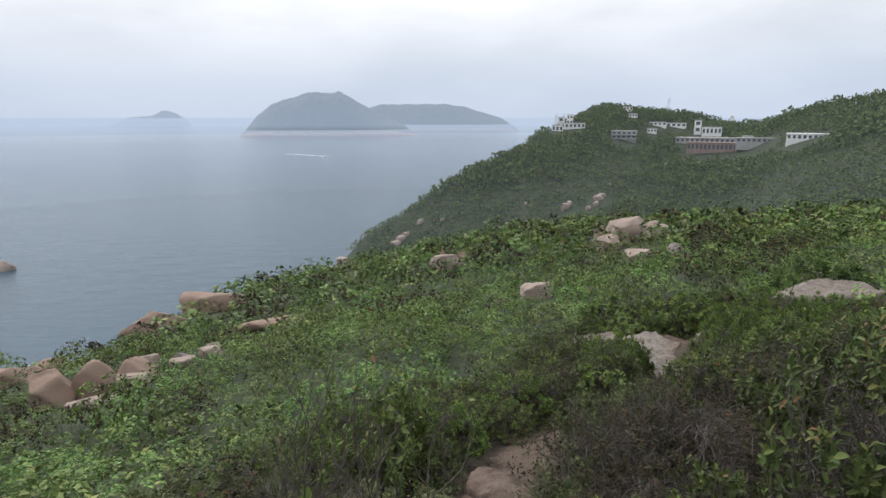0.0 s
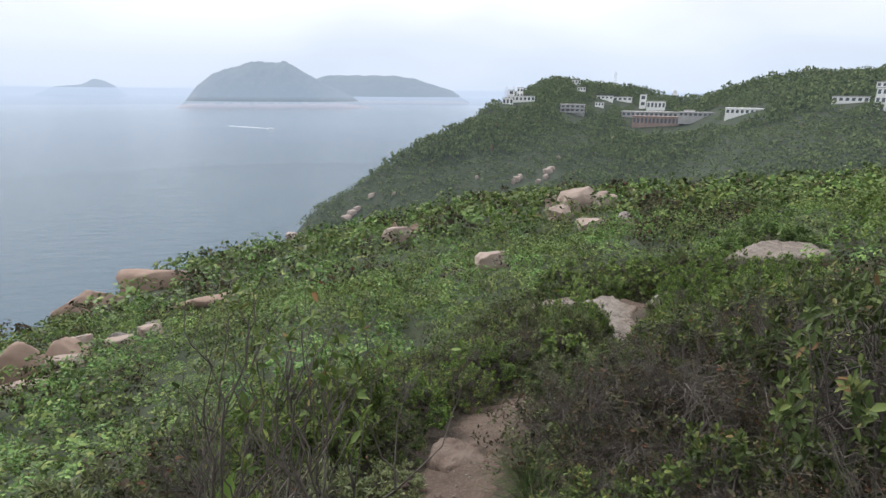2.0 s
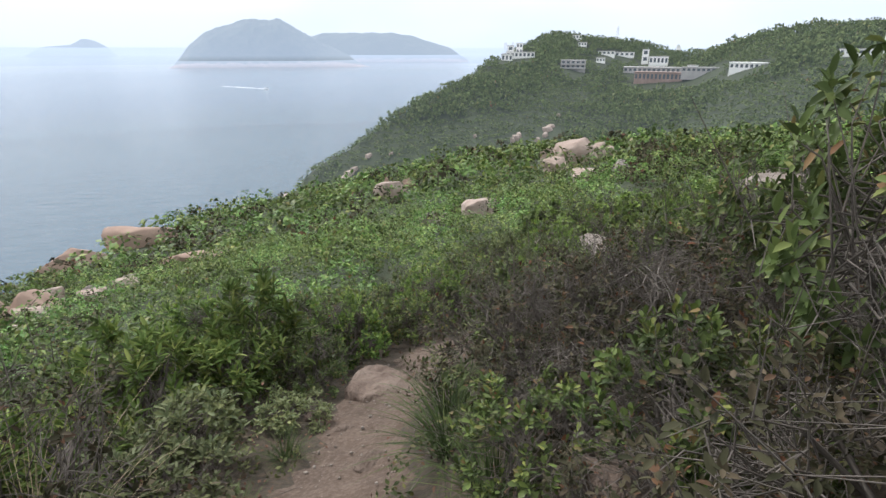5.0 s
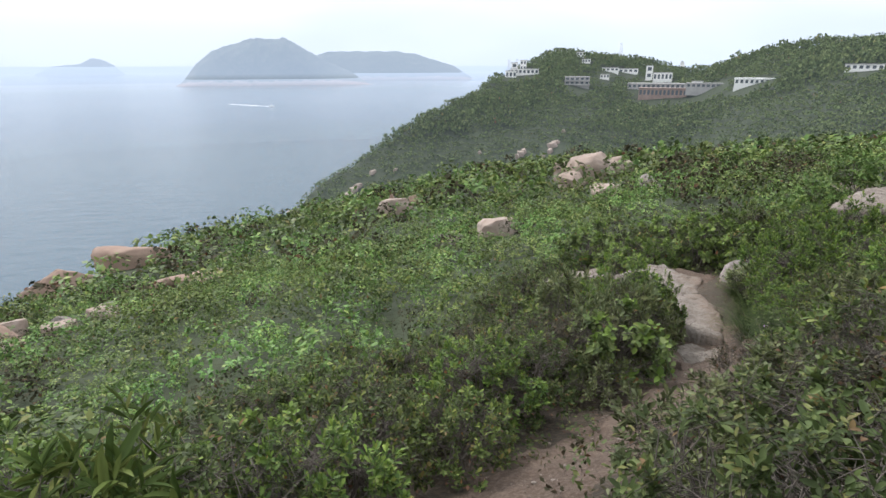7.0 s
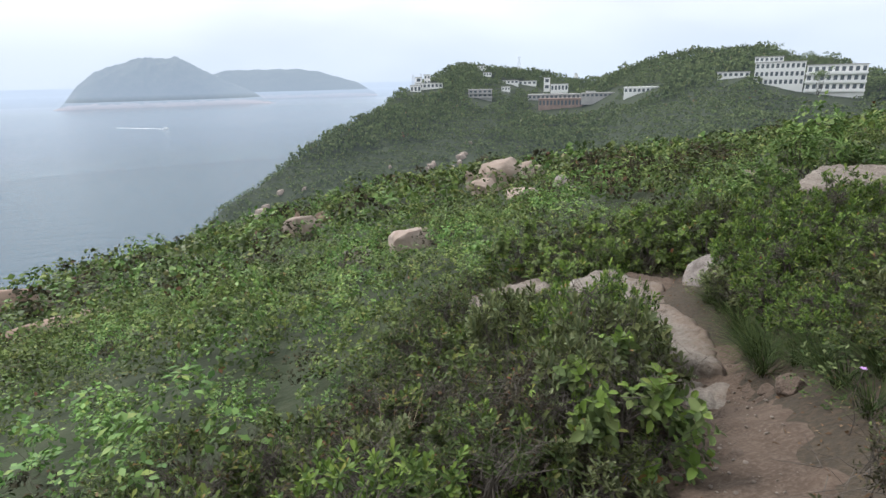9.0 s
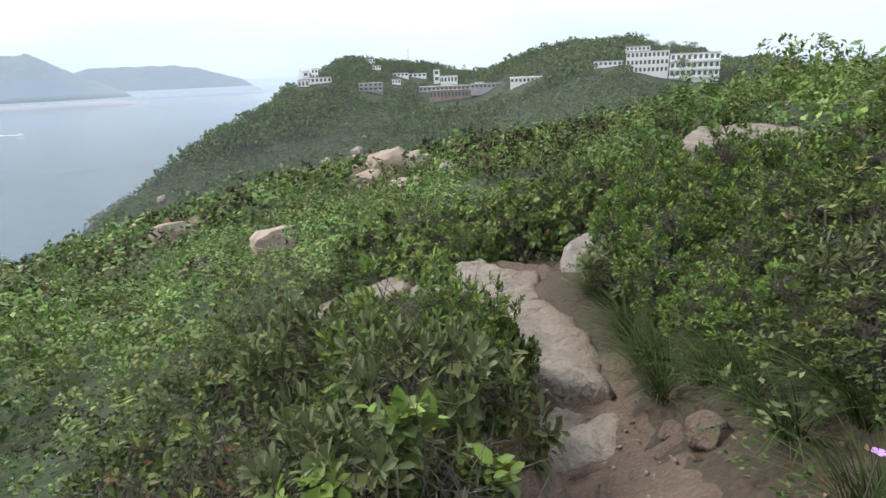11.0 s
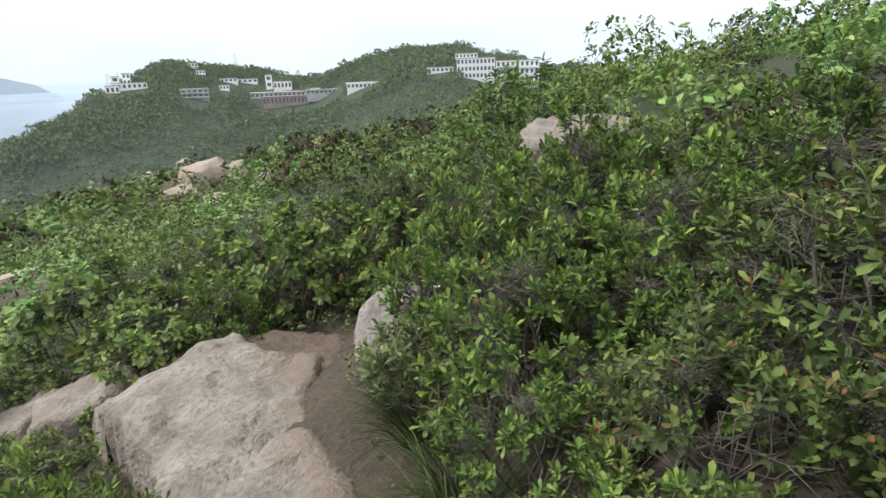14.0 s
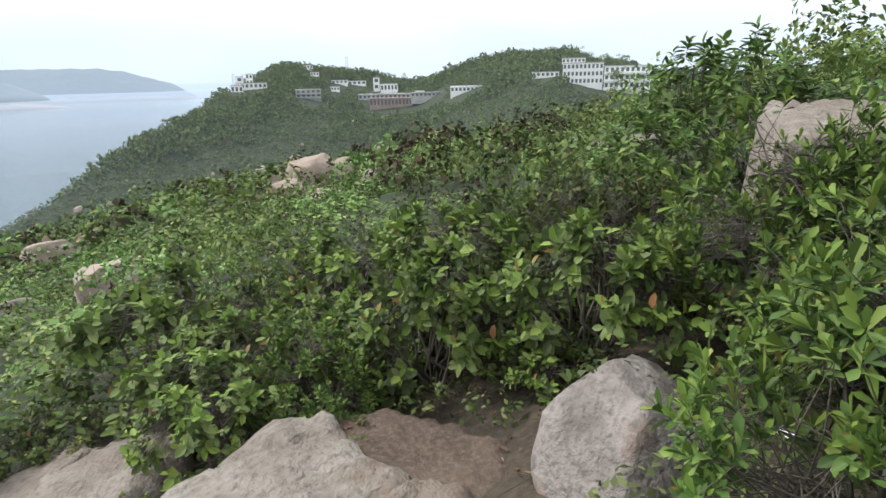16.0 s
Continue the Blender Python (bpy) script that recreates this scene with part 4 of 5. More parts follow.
while len(sown) < 345 and tries < 60000:
    tries += 1
    x, y = rng.uniform(-4.5, 9.5), rng.uniform(-0.6, 14.5)
    d, s = trail_distance(x, y)
    size = rng.uniform(0.6, 1.15)
    if d > 2.5 or d < 0.30 + 0.38 * size or (3.5 < x < 4.75 and 8.5 < y < 11.75) or (6.4 < x < 9.2 and 10.4 < y < 11.9) or (2.6 < x < 4.2 and 11.0 < y < 12.8) or (4.4 < x < 5.3 and 10.2 < y < 11.2):
        continue
    if math.hypot(x - 5.36, y - 10.42) < 0.6 or min(math.hypot(x - w.x, y - w.y) for w in WALKED) < 0.22 + 0.48 * size:
        continue
    if any(math.hypot(x - a, y - b) < 0.56 * (r + 0.45 * size) for a, b, r in sown):
        continue
    kind = str(patch_kind(rng, x, y))
    plant(kind, x, y, size, rng.uniform(0, 360), rng.uniform(0.85, 1.12))
    sown.append((x, y, 0.45 * size))


# ---- grass tufts ----
def tuft_mesh(seed, count, length, width, mat, droop=1.0):
    """A tussock of arching blades."""
    rng = np.random.RandomState(seed)
    a, lean = rng.uniform(0, 6.283, count), rng.uniform(0.1, 0.9, count)
    L = length * rng.uniform(0.5, 1.1, count)
    out = np.stack([np.cos(a), np.sin(a), np.zeros(count)], -1)
    side = np.stack([-np.sin(a), np.cos(a), np.zeros(count)], -1)
    base = out * rng.uniform(0, 0.06, count)[:, None]
    rows = []
    for k, u in enumerate((0, 0.3, 0.6, 0.85, 1.0)):
        p = base + out * (L * (lean * u + 0.45 * droop * u ** 2.5))[:, None]
        p[:, 2] += L * (u * (1 - 0.25 * lean) - 0.55 * droop * lean * u ** 2.6)
        w = width * (1, 0.9, 0.7, 0.4, 0.05)[k]
        rows.append(np.stack([p - side * w / 2, p + side * w / 2], 1))
    v = np.stack(rows, 1).reshape(-1, 3)
    f = np.array([(2 * k, 2 * k + 1, 2 * k + 3, 2 * k + 2) for k in range(4)])
    return fast_mesh("grass_tuft", v, (f[None] + (np.arange(count) * 10)[:, None, None]).reshape(-1, 4), mat)


STALKS = [tuft_mesh(k, 40, 0.75, 0.004, STALK, 0.35) for k in (4, 5)]
GRASS = [(4.52, 9.1, 0.8), (4.66, 9.45, 0.9), (4.3, 8.75, 0.8), (0.85, 3.35, 1.0), (0.9, 3.8, 0.9), (0.95, 2.9, 0.8), (1.05, 4.2, 0.7), (3.62, 7.45, 0.8), (3.85, 7.75, 0.85), (4.0, 8.05, 0.8), (4.15, 8.4, 0.9), (3.35, 7.1, 0.7), (4.75, 9.75, 0.7), (3.72, 7.3, 0.9), (3.5, 6.9, 0.8), (3.88, 7.5, 0.9), (3.98, 7.92, 0.9), (3.95, 8.25, 1.0), (4.2, 8.6, 1.0), (4.4, 8.95, 1.0),
         (4.95, 9.95, 0.6), (4.35, 11.8, 0.6), (4.6, 11.85, 0.6), (4.85, 11.65, 0.5), (3.4, 11.15, 0.5), (8.0, 12.05, 1.0), (8.4, 12.0, 1.1), (7.6, 12.1, 0.9), (9.1, 11.8, 1.0), (4.35, 8.2, 0.9), (0.0, 3.1, 0.6), (2.3, 7.9, 0.7), (3.3, 8.9, 0.5), (0.05, 3.8, 0.5), (4.05, 7.55, 0.8)]
BUNCHES = [tuft_mesh(20 + k, 15, 0.37, 0.006, LEAF_GRASS) for k in range(8)]
for k, (x, y, size) in enumerate(GRASS):
    ob = new("grass_tuft")
    ob.matrix_world = pose(x, y, h(x, y) - 0.02, 0, 0, k * 77) @ Matrix.Scale(size, 4)
    for j in range(11):
        bunch = new("sheaf", BUNCHES[(j + k) % 8])
        bunch.parent = ob
        bunch.matrix_local = pose(0.03 * math.cos(j * 2.4), 0.03 * math.sin(j * 2.4), 0, 0, 0, j * 137)
    tagged(ob, "arching green grass tuft beside the bare trail", "grass", "grass tufts")
for k, (x, y, size) in enumerate([(-0.75, 3.1, 1.0), (-0.55, 2.9, 0.8), (3.0, 5.7, 0.6), (-0.8, 6.8, 0.9), (4.6, 7.2, 1.0), (5.1, 7.6, 1.1), (5.6, 8.0, 1.0), (1.2, 7.9, 0.9), (5.9, 7.4, 1.1)]):
    ob = new("dry_stalk_tuft", STALKS[k % 2])
    ob.matrix_world = pose(x, y, h(x, y) - 0.02, 0, 0, k * 50) @ Matrix.Scale(size, 4)
    tagged(ob, "clump of thin dry straw-coloured stalks", "dry stalks", "dry stalks in the scrub")

def twiggy_sapling(x, y, tall, seed):
    """A slender grey shrub of forking upright stems, mostly bare, with leaves near some of the tips."""
    rng = np.random.RandomState(seed)
    ob = new("sapling")
    ob.location = (x, y, h(x, y) - 0.03)
    a = np.zeros((3, 3)) + rng.normal(0, 0.03, (3, 3)) * np.array([1, 1, 0])
    b = a + np.array([0.05, 0.03, tall * 0.42]) + rng.normal(0, 0.07, (3, 3))
    bits, ra, tips = [crooked(rng, a, b, 0.013, 0.009, 4, 0.05)], 0.008, b
    for fork, reach in ((3, 0.27), (3, 0.2), (3, 0.15), (2, 0.10)):
        a = np.repeat(tips, fork, 0)
        way = unit(rng.normal(0, 0.24, a.shape) + np.array([0.12, 0.02, 1.0]))
        tips = a + way * (tall * reach * rng.uniform(0.55, 1.1, len(a)))[:, None]
        bits.append(crooked(rng, a, tips, ra, ra * 0.6, 3, 0.06))
        ra *= 0.55
    v, q = join(bits)
    stem = new("stem", fast_mesh("stem", v, q, TWIG))
    stem.parent = ob
    leafy = tips[(rng.uniform(0, 1, len(tips)) < 0.33) & (tips[:, 0] > np.median(tips[:, 0]) - 0.05)]
    base = np.repeat(leafy, 7, 0)
    v, q = blades(base - np.array([0, 0, 0.05]) * rng.uniform(0, 1, (len(base), 1)), rng.normal(0, 1, base.shape) + np.array([0, 0, 0.8]), rng.normal(0, 0.4, base.shape) + np.array([0, 0, 1.0]), rng.uniform(0.02, 0.034, len(base)), 0.014, OVATE)
    crown = new("foliage", fast_mesh("foliage", v, q, LEAF_TIP))
    crown.parent = ob
    low = rng.uniform(0, 1, (14, 1)) * np.array([[0.05, 0.03, tall * 0.5]]) + np.array([0, 0, tall * 0.3])
    v, q = blades(low, rng.normal(0, 1, low.shape) + np.array([0, 0, 0.3]), rng.normal(0, 0.4, low.shape) + np.array([0, 0, 1.0]), rng.uniform(0.06, 0.085, 14), 0.045, OVATE)
    big = new("large_leaves", fast_mesh("large_leaves", v, q, LEAF_YOUNG))
    big.parent = ob
    tagged(big, "broad fresh yellow-green leaves")
    return tagged(ob, "slender grey-stemmed sapling with bare forking twigs beside the trail", "sapling", "saplings")


twiggy_sapling(-0.42, 1.95, 1.5, 12)
plant("broad", -0.62, 1.75, 0.55, 20, 1.25)
plant("broad", -0.3, 2.5, 0.5, 200, 0.9)
plant("lance", -0.35, 2.55, 0.6, 80, 1.1)
# dead leaves and twigs along the margins of the trail
LITTER = leaf_material("dead_leaf", [(0.0, (0.07, 0.045, 0.028)), (0.6, (0.15, 0.095, 0.055)), (1.0, (0.26, 0.19, 0.12))], 0.9)
rl = np.random.RandomState(23)
LX, LY = rl.uniform(-2.5, 7, 16000), rl.uniform(0.5, 13, 16000)
ld = trail_distance(LX, LY)[0]
take = (ld < 0.95) & (ld > 0.14) & (rl.uniform(0, 1, 16000) < np.where(ld < 0.3, 0.35, 1.0)) & ~((LX > 3.6) & (LX < 4.38) & (LY > 8.5) & (LY < 11.5))
LX, LY = LX[take], LY[take]
la = rl.uniform(0, 6.283, len(LX))
LP = np.stack([LX, LY, height(LX, LY) + 0.012 + 0.035 * (ld[take] < 0.28)], -1)
v, q = blades(LP, np.stack([np.cos(la), np.sin(la), rl.normal(0, 0.25, len(la))], -1), np.array([0, 0, 1.0]) + 0.4 * rl.normal(0, 1, LP.shape), rl.uniform(0.015, 0.045, len(la)), rl.uniform(0.006, 0.02, len(la)), KITE)
tagged(new("leaf_litter", fast_mesh("leaf_litter", v, q, LITTER)), "dead brown leaves scattered along the trail", "leaf litter", kind="stuff")
ta = rl.uniform(0, 6.283, 260)
ti = rl.randint(0, len(LX), 260)
tv, tq = twigs(LP[ti], LP[ti] + np.stack([np.cos(ta), np.sin(ta), 0.05 + 0 * ta], -1) * rl.uniform(0.05, 0.22, 260)[:, None], 0.0025, 0.0012)
tagged(new("fallen_twigs", fast_mesh("fallen_twigs", tv, tq, TWIG)), "thin dead twigs lying beside the trail", "twigs", kind="stuff")
# the sapling by the long slab
KINDS["sapling"] = shrub_meshes("sapling", 9, 0.72, 1.3, 135, 14, 0.095, 0.034, OVATE, LEAF_BRIGHT, 82, 0.16, 0, 0.5, shell=0.4)
LABELS["sapling"] = "young tree with drooping feathery leaf sprays behind the slab"
ob = plant("sapling", 8.75, 12.35, 1.1, 40, 0.86)
tagged(ob, LABELS["sapling"], "young tree", "saplings")
plant("sapling", 7.9, 12.45, 0.75, 140, 0.9)


def clump(rng, radius, tall, count, length, width, knots=0):
    """A simple cloud of leaves for a shrub seen from afar."""
    p, d = dome(rng, count, radius, tall, -0.1, 0.72, knots)
    way = unit(np.cross(d, rng.normal(0, 1, d.shape)) + 0.2 * np.array([0, 0, 1]) + 0.25 * d)
    size = length * rng.uniform(0.6, 1.3, count)
    return blades(p, way, d + np.array([0, 0, 0.7]) + 0.38 * rng.normal(0, 1, d.shape), size, size * width / length, KITE)


def thicket(name, label, spots, templates, mats, weights):
    """One mesh a leaf colour: each spot (x, y, z, size, tall) takes a template."""
    rng = np.random.RandomState(len(spots))
    which = rng.choice(len(mats), len(spots), p=weights) if np.ndim(weights) == 1 else weights(spots, rng)
    for k, mat in enumerate(mats):
        sel = spots[which == k]
        if not len(sel):
            continue
        vs, qs, n = [], [], 0
        ti = rng.randint(0, len(templates), len(sel))
        for j, (v, q) in enumerate(templates):
            sp = sel[ti == j]
            if not len(sp):
                continue
            a = rng.uniform(0, 6.283, len(sp))
            c, s = np.cos(a)[:, None], np.sin(a)[:, None]
            X = (v[None, :, 0] * c - v[None, :, 1] * s) * sp[:, 3:4] + sp[:, 0:1]
            Y = (v[None, :, 0] * s + v[None, :, 1] * c) * sp[:, 3:4] + sp[:, 1:2]
            Z = v[None, :, 2] * sp[:, 3:4] * sp[:, 4:5] + sp[:, 2:3]
            vs.append(np.stack([X, Y, Z], -1).reshape(-1, 3))
            qs.append((q[None] + (np.arange(len(sp)) * len(v))[:, None, None]).reshape(-1, 4) + n)
            n += len(vs[-1])
        tagged(new(name, fast_mesh(name, np.concatenate(vs), np.concatenate(qs), mat)), label, "scrub", kind="stuff")


def scatter(rng, x0, x1, y0, y1, gap, keep):
    """Jittered rows of spots that keep() lets stand."""
    X, Y = np.meshgrid(np.arange(x0, x1, gap), np.arange(y0, y1, gap))
    X, Y = X.ravel() + rng.uniform(-0.5, 0.5, X.size) * gap, Y.ravel() + rng.uniform(-0.5, 0.5, Y.size) * gap
    ok = keep(X, Y)
    return X[ok], Y[ok]


rock_xy = np.array([(r[0], r[1], 0.5 * max(r[2][0], r[2][1])) for r in ROCKS])


def clear_of_rocks(X, Y):
    ok = np.ones(len(X), bool)
    for x, y, r in rock_xy:
        n_ = math.hypot(x, y)
        # the rock itself, and the open ground that shows it on the side of the trail
        ok &= np.hypot(X - x, Y - y) > r * 0.8
        ok &= np.hypot(X - x * (1 - (r + 0.5) / n_), Y - y * (1 - (r + 0.5) / n_)) > r * 0.6
    ok &= ~((X > 6.5) & (X < 9.1) & (Y > 10.4) & (Y < 11.8))
    ok &= ~((X > 3.5) & (X < 4.8) & (Y > 8.4) & (Y < 11.75)) & ~((X > 2.6) & (X < 4.2) & (Y > 11.0) & (Y < 12.8)) & ~((X > 4.4) & (X < 5.5) & (Y > 10.2) & (Y < 11.1))
    return ok


def mixture(spots, rng):
    u = rough(spots[:, 0], spots[:, 1], 7.0, 71) + 0.45 * rough(spots[:, 0], spots[:, 1], 2.5, 72) + 0.42 * rng.normal(0, 1, len(spots))
    return np.digitize(u, [-0.42, 0.0, 0.42, 0.7])


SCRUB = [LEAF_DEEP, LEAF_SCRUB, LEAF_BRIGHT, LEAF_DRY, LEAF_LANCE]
r1 = np.random.RandomState(3)
X, Y = scatter(r1, -16, 22, 0, 23, 0.73, lambda X, Y: (trail_distance(X, Y)[0] > 2.4) & (np.hypot(X, Y - 3) < 19) & clear_of_rocks(X, Y))
mound = np.clip(1 + 0.75 * rough(X, Y, 2.4, 81) + 0.3 * rough(X, Y, 1.2, 84), 0.5, 1.3)
spots = np.stack([X, Y, height(X, Y) - 0.05, np.where(r1.uniform(0, 1, len(X)) < 0.3, r1.uniform(1.15, 1.65, len(X)), r1.uniform(0.6, 1.0, len(X))) * (0.6 + 0.4 * mound), r1.uniform(0.6, 0.85, len(X)) * mound], -1)
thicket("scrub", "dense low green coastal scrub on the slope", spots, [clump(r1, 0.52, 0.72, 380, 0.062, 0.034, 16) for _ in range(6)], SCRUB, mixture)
X, Y = scatter(r1, -5, 10, -1.5, 15, 0.42, lambda X, Y: (trail_distance(X, Y)[0] < 3.4) & (trail_distance(X, Y)[0] > 0.36) & clear_of_rocks(X, Y))
spots = np.stack([X, Y, height(X, Y) - 0.04, r1.uniform(0.35, 0.6, len(X)), r1.uniform(0.5, 0.9, len(X))], -1)
thicket("undergrowth", "low leafy undergrowth between the shrubs", spots, [clump(r1, 0.52, 0.72, 200, 0.070, 0.034, 10) for _ in range(5)], [LEAF_DEEP, LEAF_GREY, LEAF_DEEP, LEAF_DRY, LEAF_GREY], mixture)
X, Y = scatter(r1, -32, 36, 2, 34, 0.9, lambda X, Y: (np.hypot(X, Y - 3) >= 19) & (np.hypot(X, Y - 3) < 32) & (Y > np.abs(X) * 0.25 - 4) & clear_of_rocks(X, Y))
mound = np.clip(1 + 0.8 * rough(X, Y, 3.2, 82) + 0.3 * rough(X, Y, 1.6, 85), 0.5, 1.3)
spots = np.stack([X, Y, height(X, Y) - 0.05, np.where(r1.uniform(0, 1, len(X)) < 0.3, r1.uniform(1.3, 1.9, len(X)), r1.uniform(0.6, 1.05, len(X))) * (0.55 + 0.45 * mound), r1.uniform(0.6, 0.85, len(X)) * mound], -1)
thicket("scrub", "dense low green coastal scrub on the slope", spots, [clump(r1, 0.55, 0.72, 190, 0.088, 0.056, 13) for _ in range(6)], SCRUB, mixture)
X, Y = scatter(r1, -70, 90, 2, 90, 1.25, lambda X, Y: (np.hypot(X, Y - 3) >= 32) & (np.hypot(X, Y) < 86) & (Y > np.abs(X) * 0.3) & clear_of_rocks(X, Y))
spots = np.stack([X, Y, height(X, Y) - 0.05, np.where(r1.uniform(0, 1, len(X)) < 0.22, r1.uniform(1.8, 2.8, len(X)), r1.uniform(0.7, 1.3, len(X))) * (1 + 0.35 * np.clip(rough(X, Y, 12, 9), 0, 1)), r1.uniform(0.6, 1.0, len(X))], -1)
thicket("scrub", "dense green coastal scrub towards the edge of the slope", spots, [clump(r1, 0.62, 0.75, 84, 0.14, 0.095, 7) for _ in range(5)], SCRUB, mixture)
FARLAND = lambda X, Y: (np.hypot(X, Y) >= 86) & (height(X, Y) > SEA + 4) & (np.degrees(np.arctan2(X, Y)) > -20) & (np.degrees(np.arctan2(X, Y)) < 66) & (np.hypot(X, Y) > 150 - 1.2 * np.clip(np.degrees(np.arctan2(X, Y)), 0, 60)) & (np.hypot(X, Y) < 490)
X, Y = scatter(r1, -110, 430, 20, 500, 3.0, FARLAND)
BUILT = [(72.9, 254.3, 7), (68.0, 249.0, 5), (57.5, 252.0, 5.5), (-19.1, 247.9, 6), (-10.5, 262.2, 4), (-46.0, 237.0, 9), (219.0, 196.5, 9), (212, 205, 6), (205.5, 212.0, 8), (198.5, 231.0, 9), (166.3, 365.4, 6), (171.5, 356.8, 9), (158.5, 385.0, 10), (150, 340, 9), (160.3, 334.9, 12), (170, 330, 9), (145, 322, 8), (153.9, 318.4, 12), (163, 314, 8), (174.5, 304.8, 13), (176.5, 270.1, 12), (177.5, 325.0, 6),
         (110.6, 341.0, 10), (134.8, 411.1, 6), (133.7, 395.1, 6), (134.7, 360.2, 6), (145.1, 378.8, 8), (84.6, 369.8, 12), (78.6, 373.0, 8), (86.0, 380.1, 8), (75.0, 366.0, 8)]
open_ground = np.ones(len(X), bool)
for bx, by, br in BUILT:
    bn = math.hypot(bx, by)
    open_ground &= (np.hypot(X - bx, Y - by) > br) & (np.hypot(X - bx * (1 - br / bn), Y - by * (1 - br / bn)) > br * 0.75)
X, Y = X[open_ground], Y[open_ground]
trees = np.clip(rough(X, Y, 70, 15) + 0.6 * (np.hypot(X, Y) > 290), 0, 1)
spots = np.stack([X, Y, height(X, Y) - 0.3, np.where(r1.uniform(0, 1, len(X)) < 0.25, r1.uniform(2.0, 2.7, len(X)), r1.uniform(1.3, 2.0, len(X))) * (1 + 0.5 * trees), r1.uniform(0.7, 1.1, len(X)) * (0.7 + 0.6 * trees)], -1)
thicket("far_scrub", "dark green shrubs and low trees on the headland", spots, [clump(r1, 0.95, 1.1, 40, 0.42, 0.30, 5) for _ in range(6)], [LEAF_FAR, LEAF_DEEP], np.array([0.8, 0.2]))


# ---- buildings on the headland ----
def part(name, bm, mat, parent, label=""):
    me = bpy.data.meshes.new(name)
    bm.to_mesh(me)
    bm.free()
    me.materials.append(mat)
    ob = new(name, me)
    ob.parent = parent
    return tagged(ob, label)


def box(x0, x1, y0, y1, z0, z1, bevel=0.0):
    bm = bmesh.new()
    bmesh.ops.create_cube(bm, size=1.0)
    for v in bm.verts:
        v.co = Vector(((x0 + x1) / 2 + v.co.x * (x1 - x0), (y0 + y1) / 2 + v.co.y * (y1 - y0), (z0 + z1) / 2 + v.co.z * (z1 - z0)))
    if bevel:
        bmesh.ops.bevel(bm, geom=bm.edges[:], offset=bevel, segments=1, affect="EDGES")
    return bm


def house(name, x, y, z, wide, deep, tall, floors, bays, label, wall=None, roof=None, balconies=False, foot=4.0, turn=0.0, category="building"):
    """A flat-roofed block whose front looks back along the trail; the front has real openings set with glass."""
    ob = new(name)
    ob.matrix_world = pose(x, y, z, 0, 0, -math.degrees(math.atan2(x, y)) + turn)
    wall, roof = wall or WHITEWASH, roof or CONCRETE
    w2 = wide / 2
    part("wall", box(-w2, w2, 0.35, deep, -foot, tall), wall, ob)
    part("roof", box(-w2 - 0.3, w2 + 0.3, -0.3, deep + 0.3, tall, tall + 0.35, 0.05), roof, ob)
    fh, bw = tall / floors, wide / bays
    for f in range(floors + 1):
        z0 = f * fh
        part("floor_band", box(-w2, w2, 0, 0.35, z0 - (foot if f == 0 else 0.35 * fh * 0.5), min(z0 + 0.30 * fh, tall)), wall, ob)
    for f in range(floors):
        z0, z1 = f * fh + 0.30 * fh, (f + 1) * fh - 0.175 * fh
        for k in range(bays + 1):
            c = -w2 + k * bw
            part("pier", box(max(c - bw * 0.22, -w2), min(c + bw * 0.22, w2), 0.02, 0.35, z0, z1), wall, ob)
        for k in range(bays):
            c = -w2 + (k + 0.5) * bw
            part("window", box(c - bw * 0.28, c + bw * 0.28, 0.22, 0.30, z0, z1), GLASS, ob)
        if balconies:
            part("balcony", box(-w2 - 0.2, w2 + 0.2, -1.4, 0.0, f * fh - 0.12, f * fh + 0.10), wall, ob)
            part("parapet", box(-w2 - 0.2, w2 + 0.2, -1.4, -1.25, f * fh + 0.1, f * fh + 0.8), wall, ob)
    return tagged(ob, label, category)


house("main_building", 219.0, 196.5, -8.8, 21, 12, 10.6, 3, 9, "long three-storey white building with rows of balconies", balconies=True)
house("building_wing", 205.5, 212.0, -6.5, 19, 10, 10.0, 3, 10, "white three-storey building wing with tall windows")
house("roof_annex", 203.0, 216.0, 3.6, 11, 6, 2.2, 1, 6, "small white rooftop storey on the building wing", foot=0.3)
house("covered_walk", 198.5, 231.0, -2.6, 13.5, 5, 2.4, 1, 6, "low white flat-roofed annex beside the large building", foot=3)
house("tower_block", 166.3, 365.4, -9.0, 4.2, 4, 8.0, 2, 1, "plain white block standing above low buildings")
house("low_house", 171.5, 356.8, -10.2, 11.5, 8, 5.0, 1, 5, "low white house with a row of windows")
house("low_house", 158.5, 385.0, -5.5, 16, 5, 2.6, 1, 5, "long low white house among trees")
house("terrace_building", 160.3, 334.9, -14.2, 38, 12, 3.0, 1, 14, "long grey flat-roofed terrace building", CONCRETE)
house("retaining_wall", 153.9, 318.4, -18.2, 26, 8, 5.0, 1, 12, "reddish-brown walled terrace below the flat roofs", BROWN, BROWN)
house("boundary_building", 174.5, 304.8, -12.6, 25, 6, 2.4, 1, 10, "low grey building along the ridge road", CONCRETE)
house("white_hall", 176.5, 270.1, -9.8, 17.5, 9, 3.0, 1, 8, "low white hall with a pale roof", roof=WHITEWASH)
house("hut", 177.5, 325.0, -12.9, 6, 5, 3.2, 1, 3, "small white hut on the ridge")
house("hillside_house", 110.6, 341.0, -11.8, 14.5, 9, 4.6, 2, 5, "two-storey grey hillside house with terraces", CONCRETE, balconies=True)
house("hut", 134.8, 411.1, 6.0, 6.3, 5, 2.4, 1, 3, "small white hut near the hilltop")
house("hut", 133.7, 395.1, 1.2, 5.7, 5, 2.2, 1, 3, "small white hut on the wooded hill")
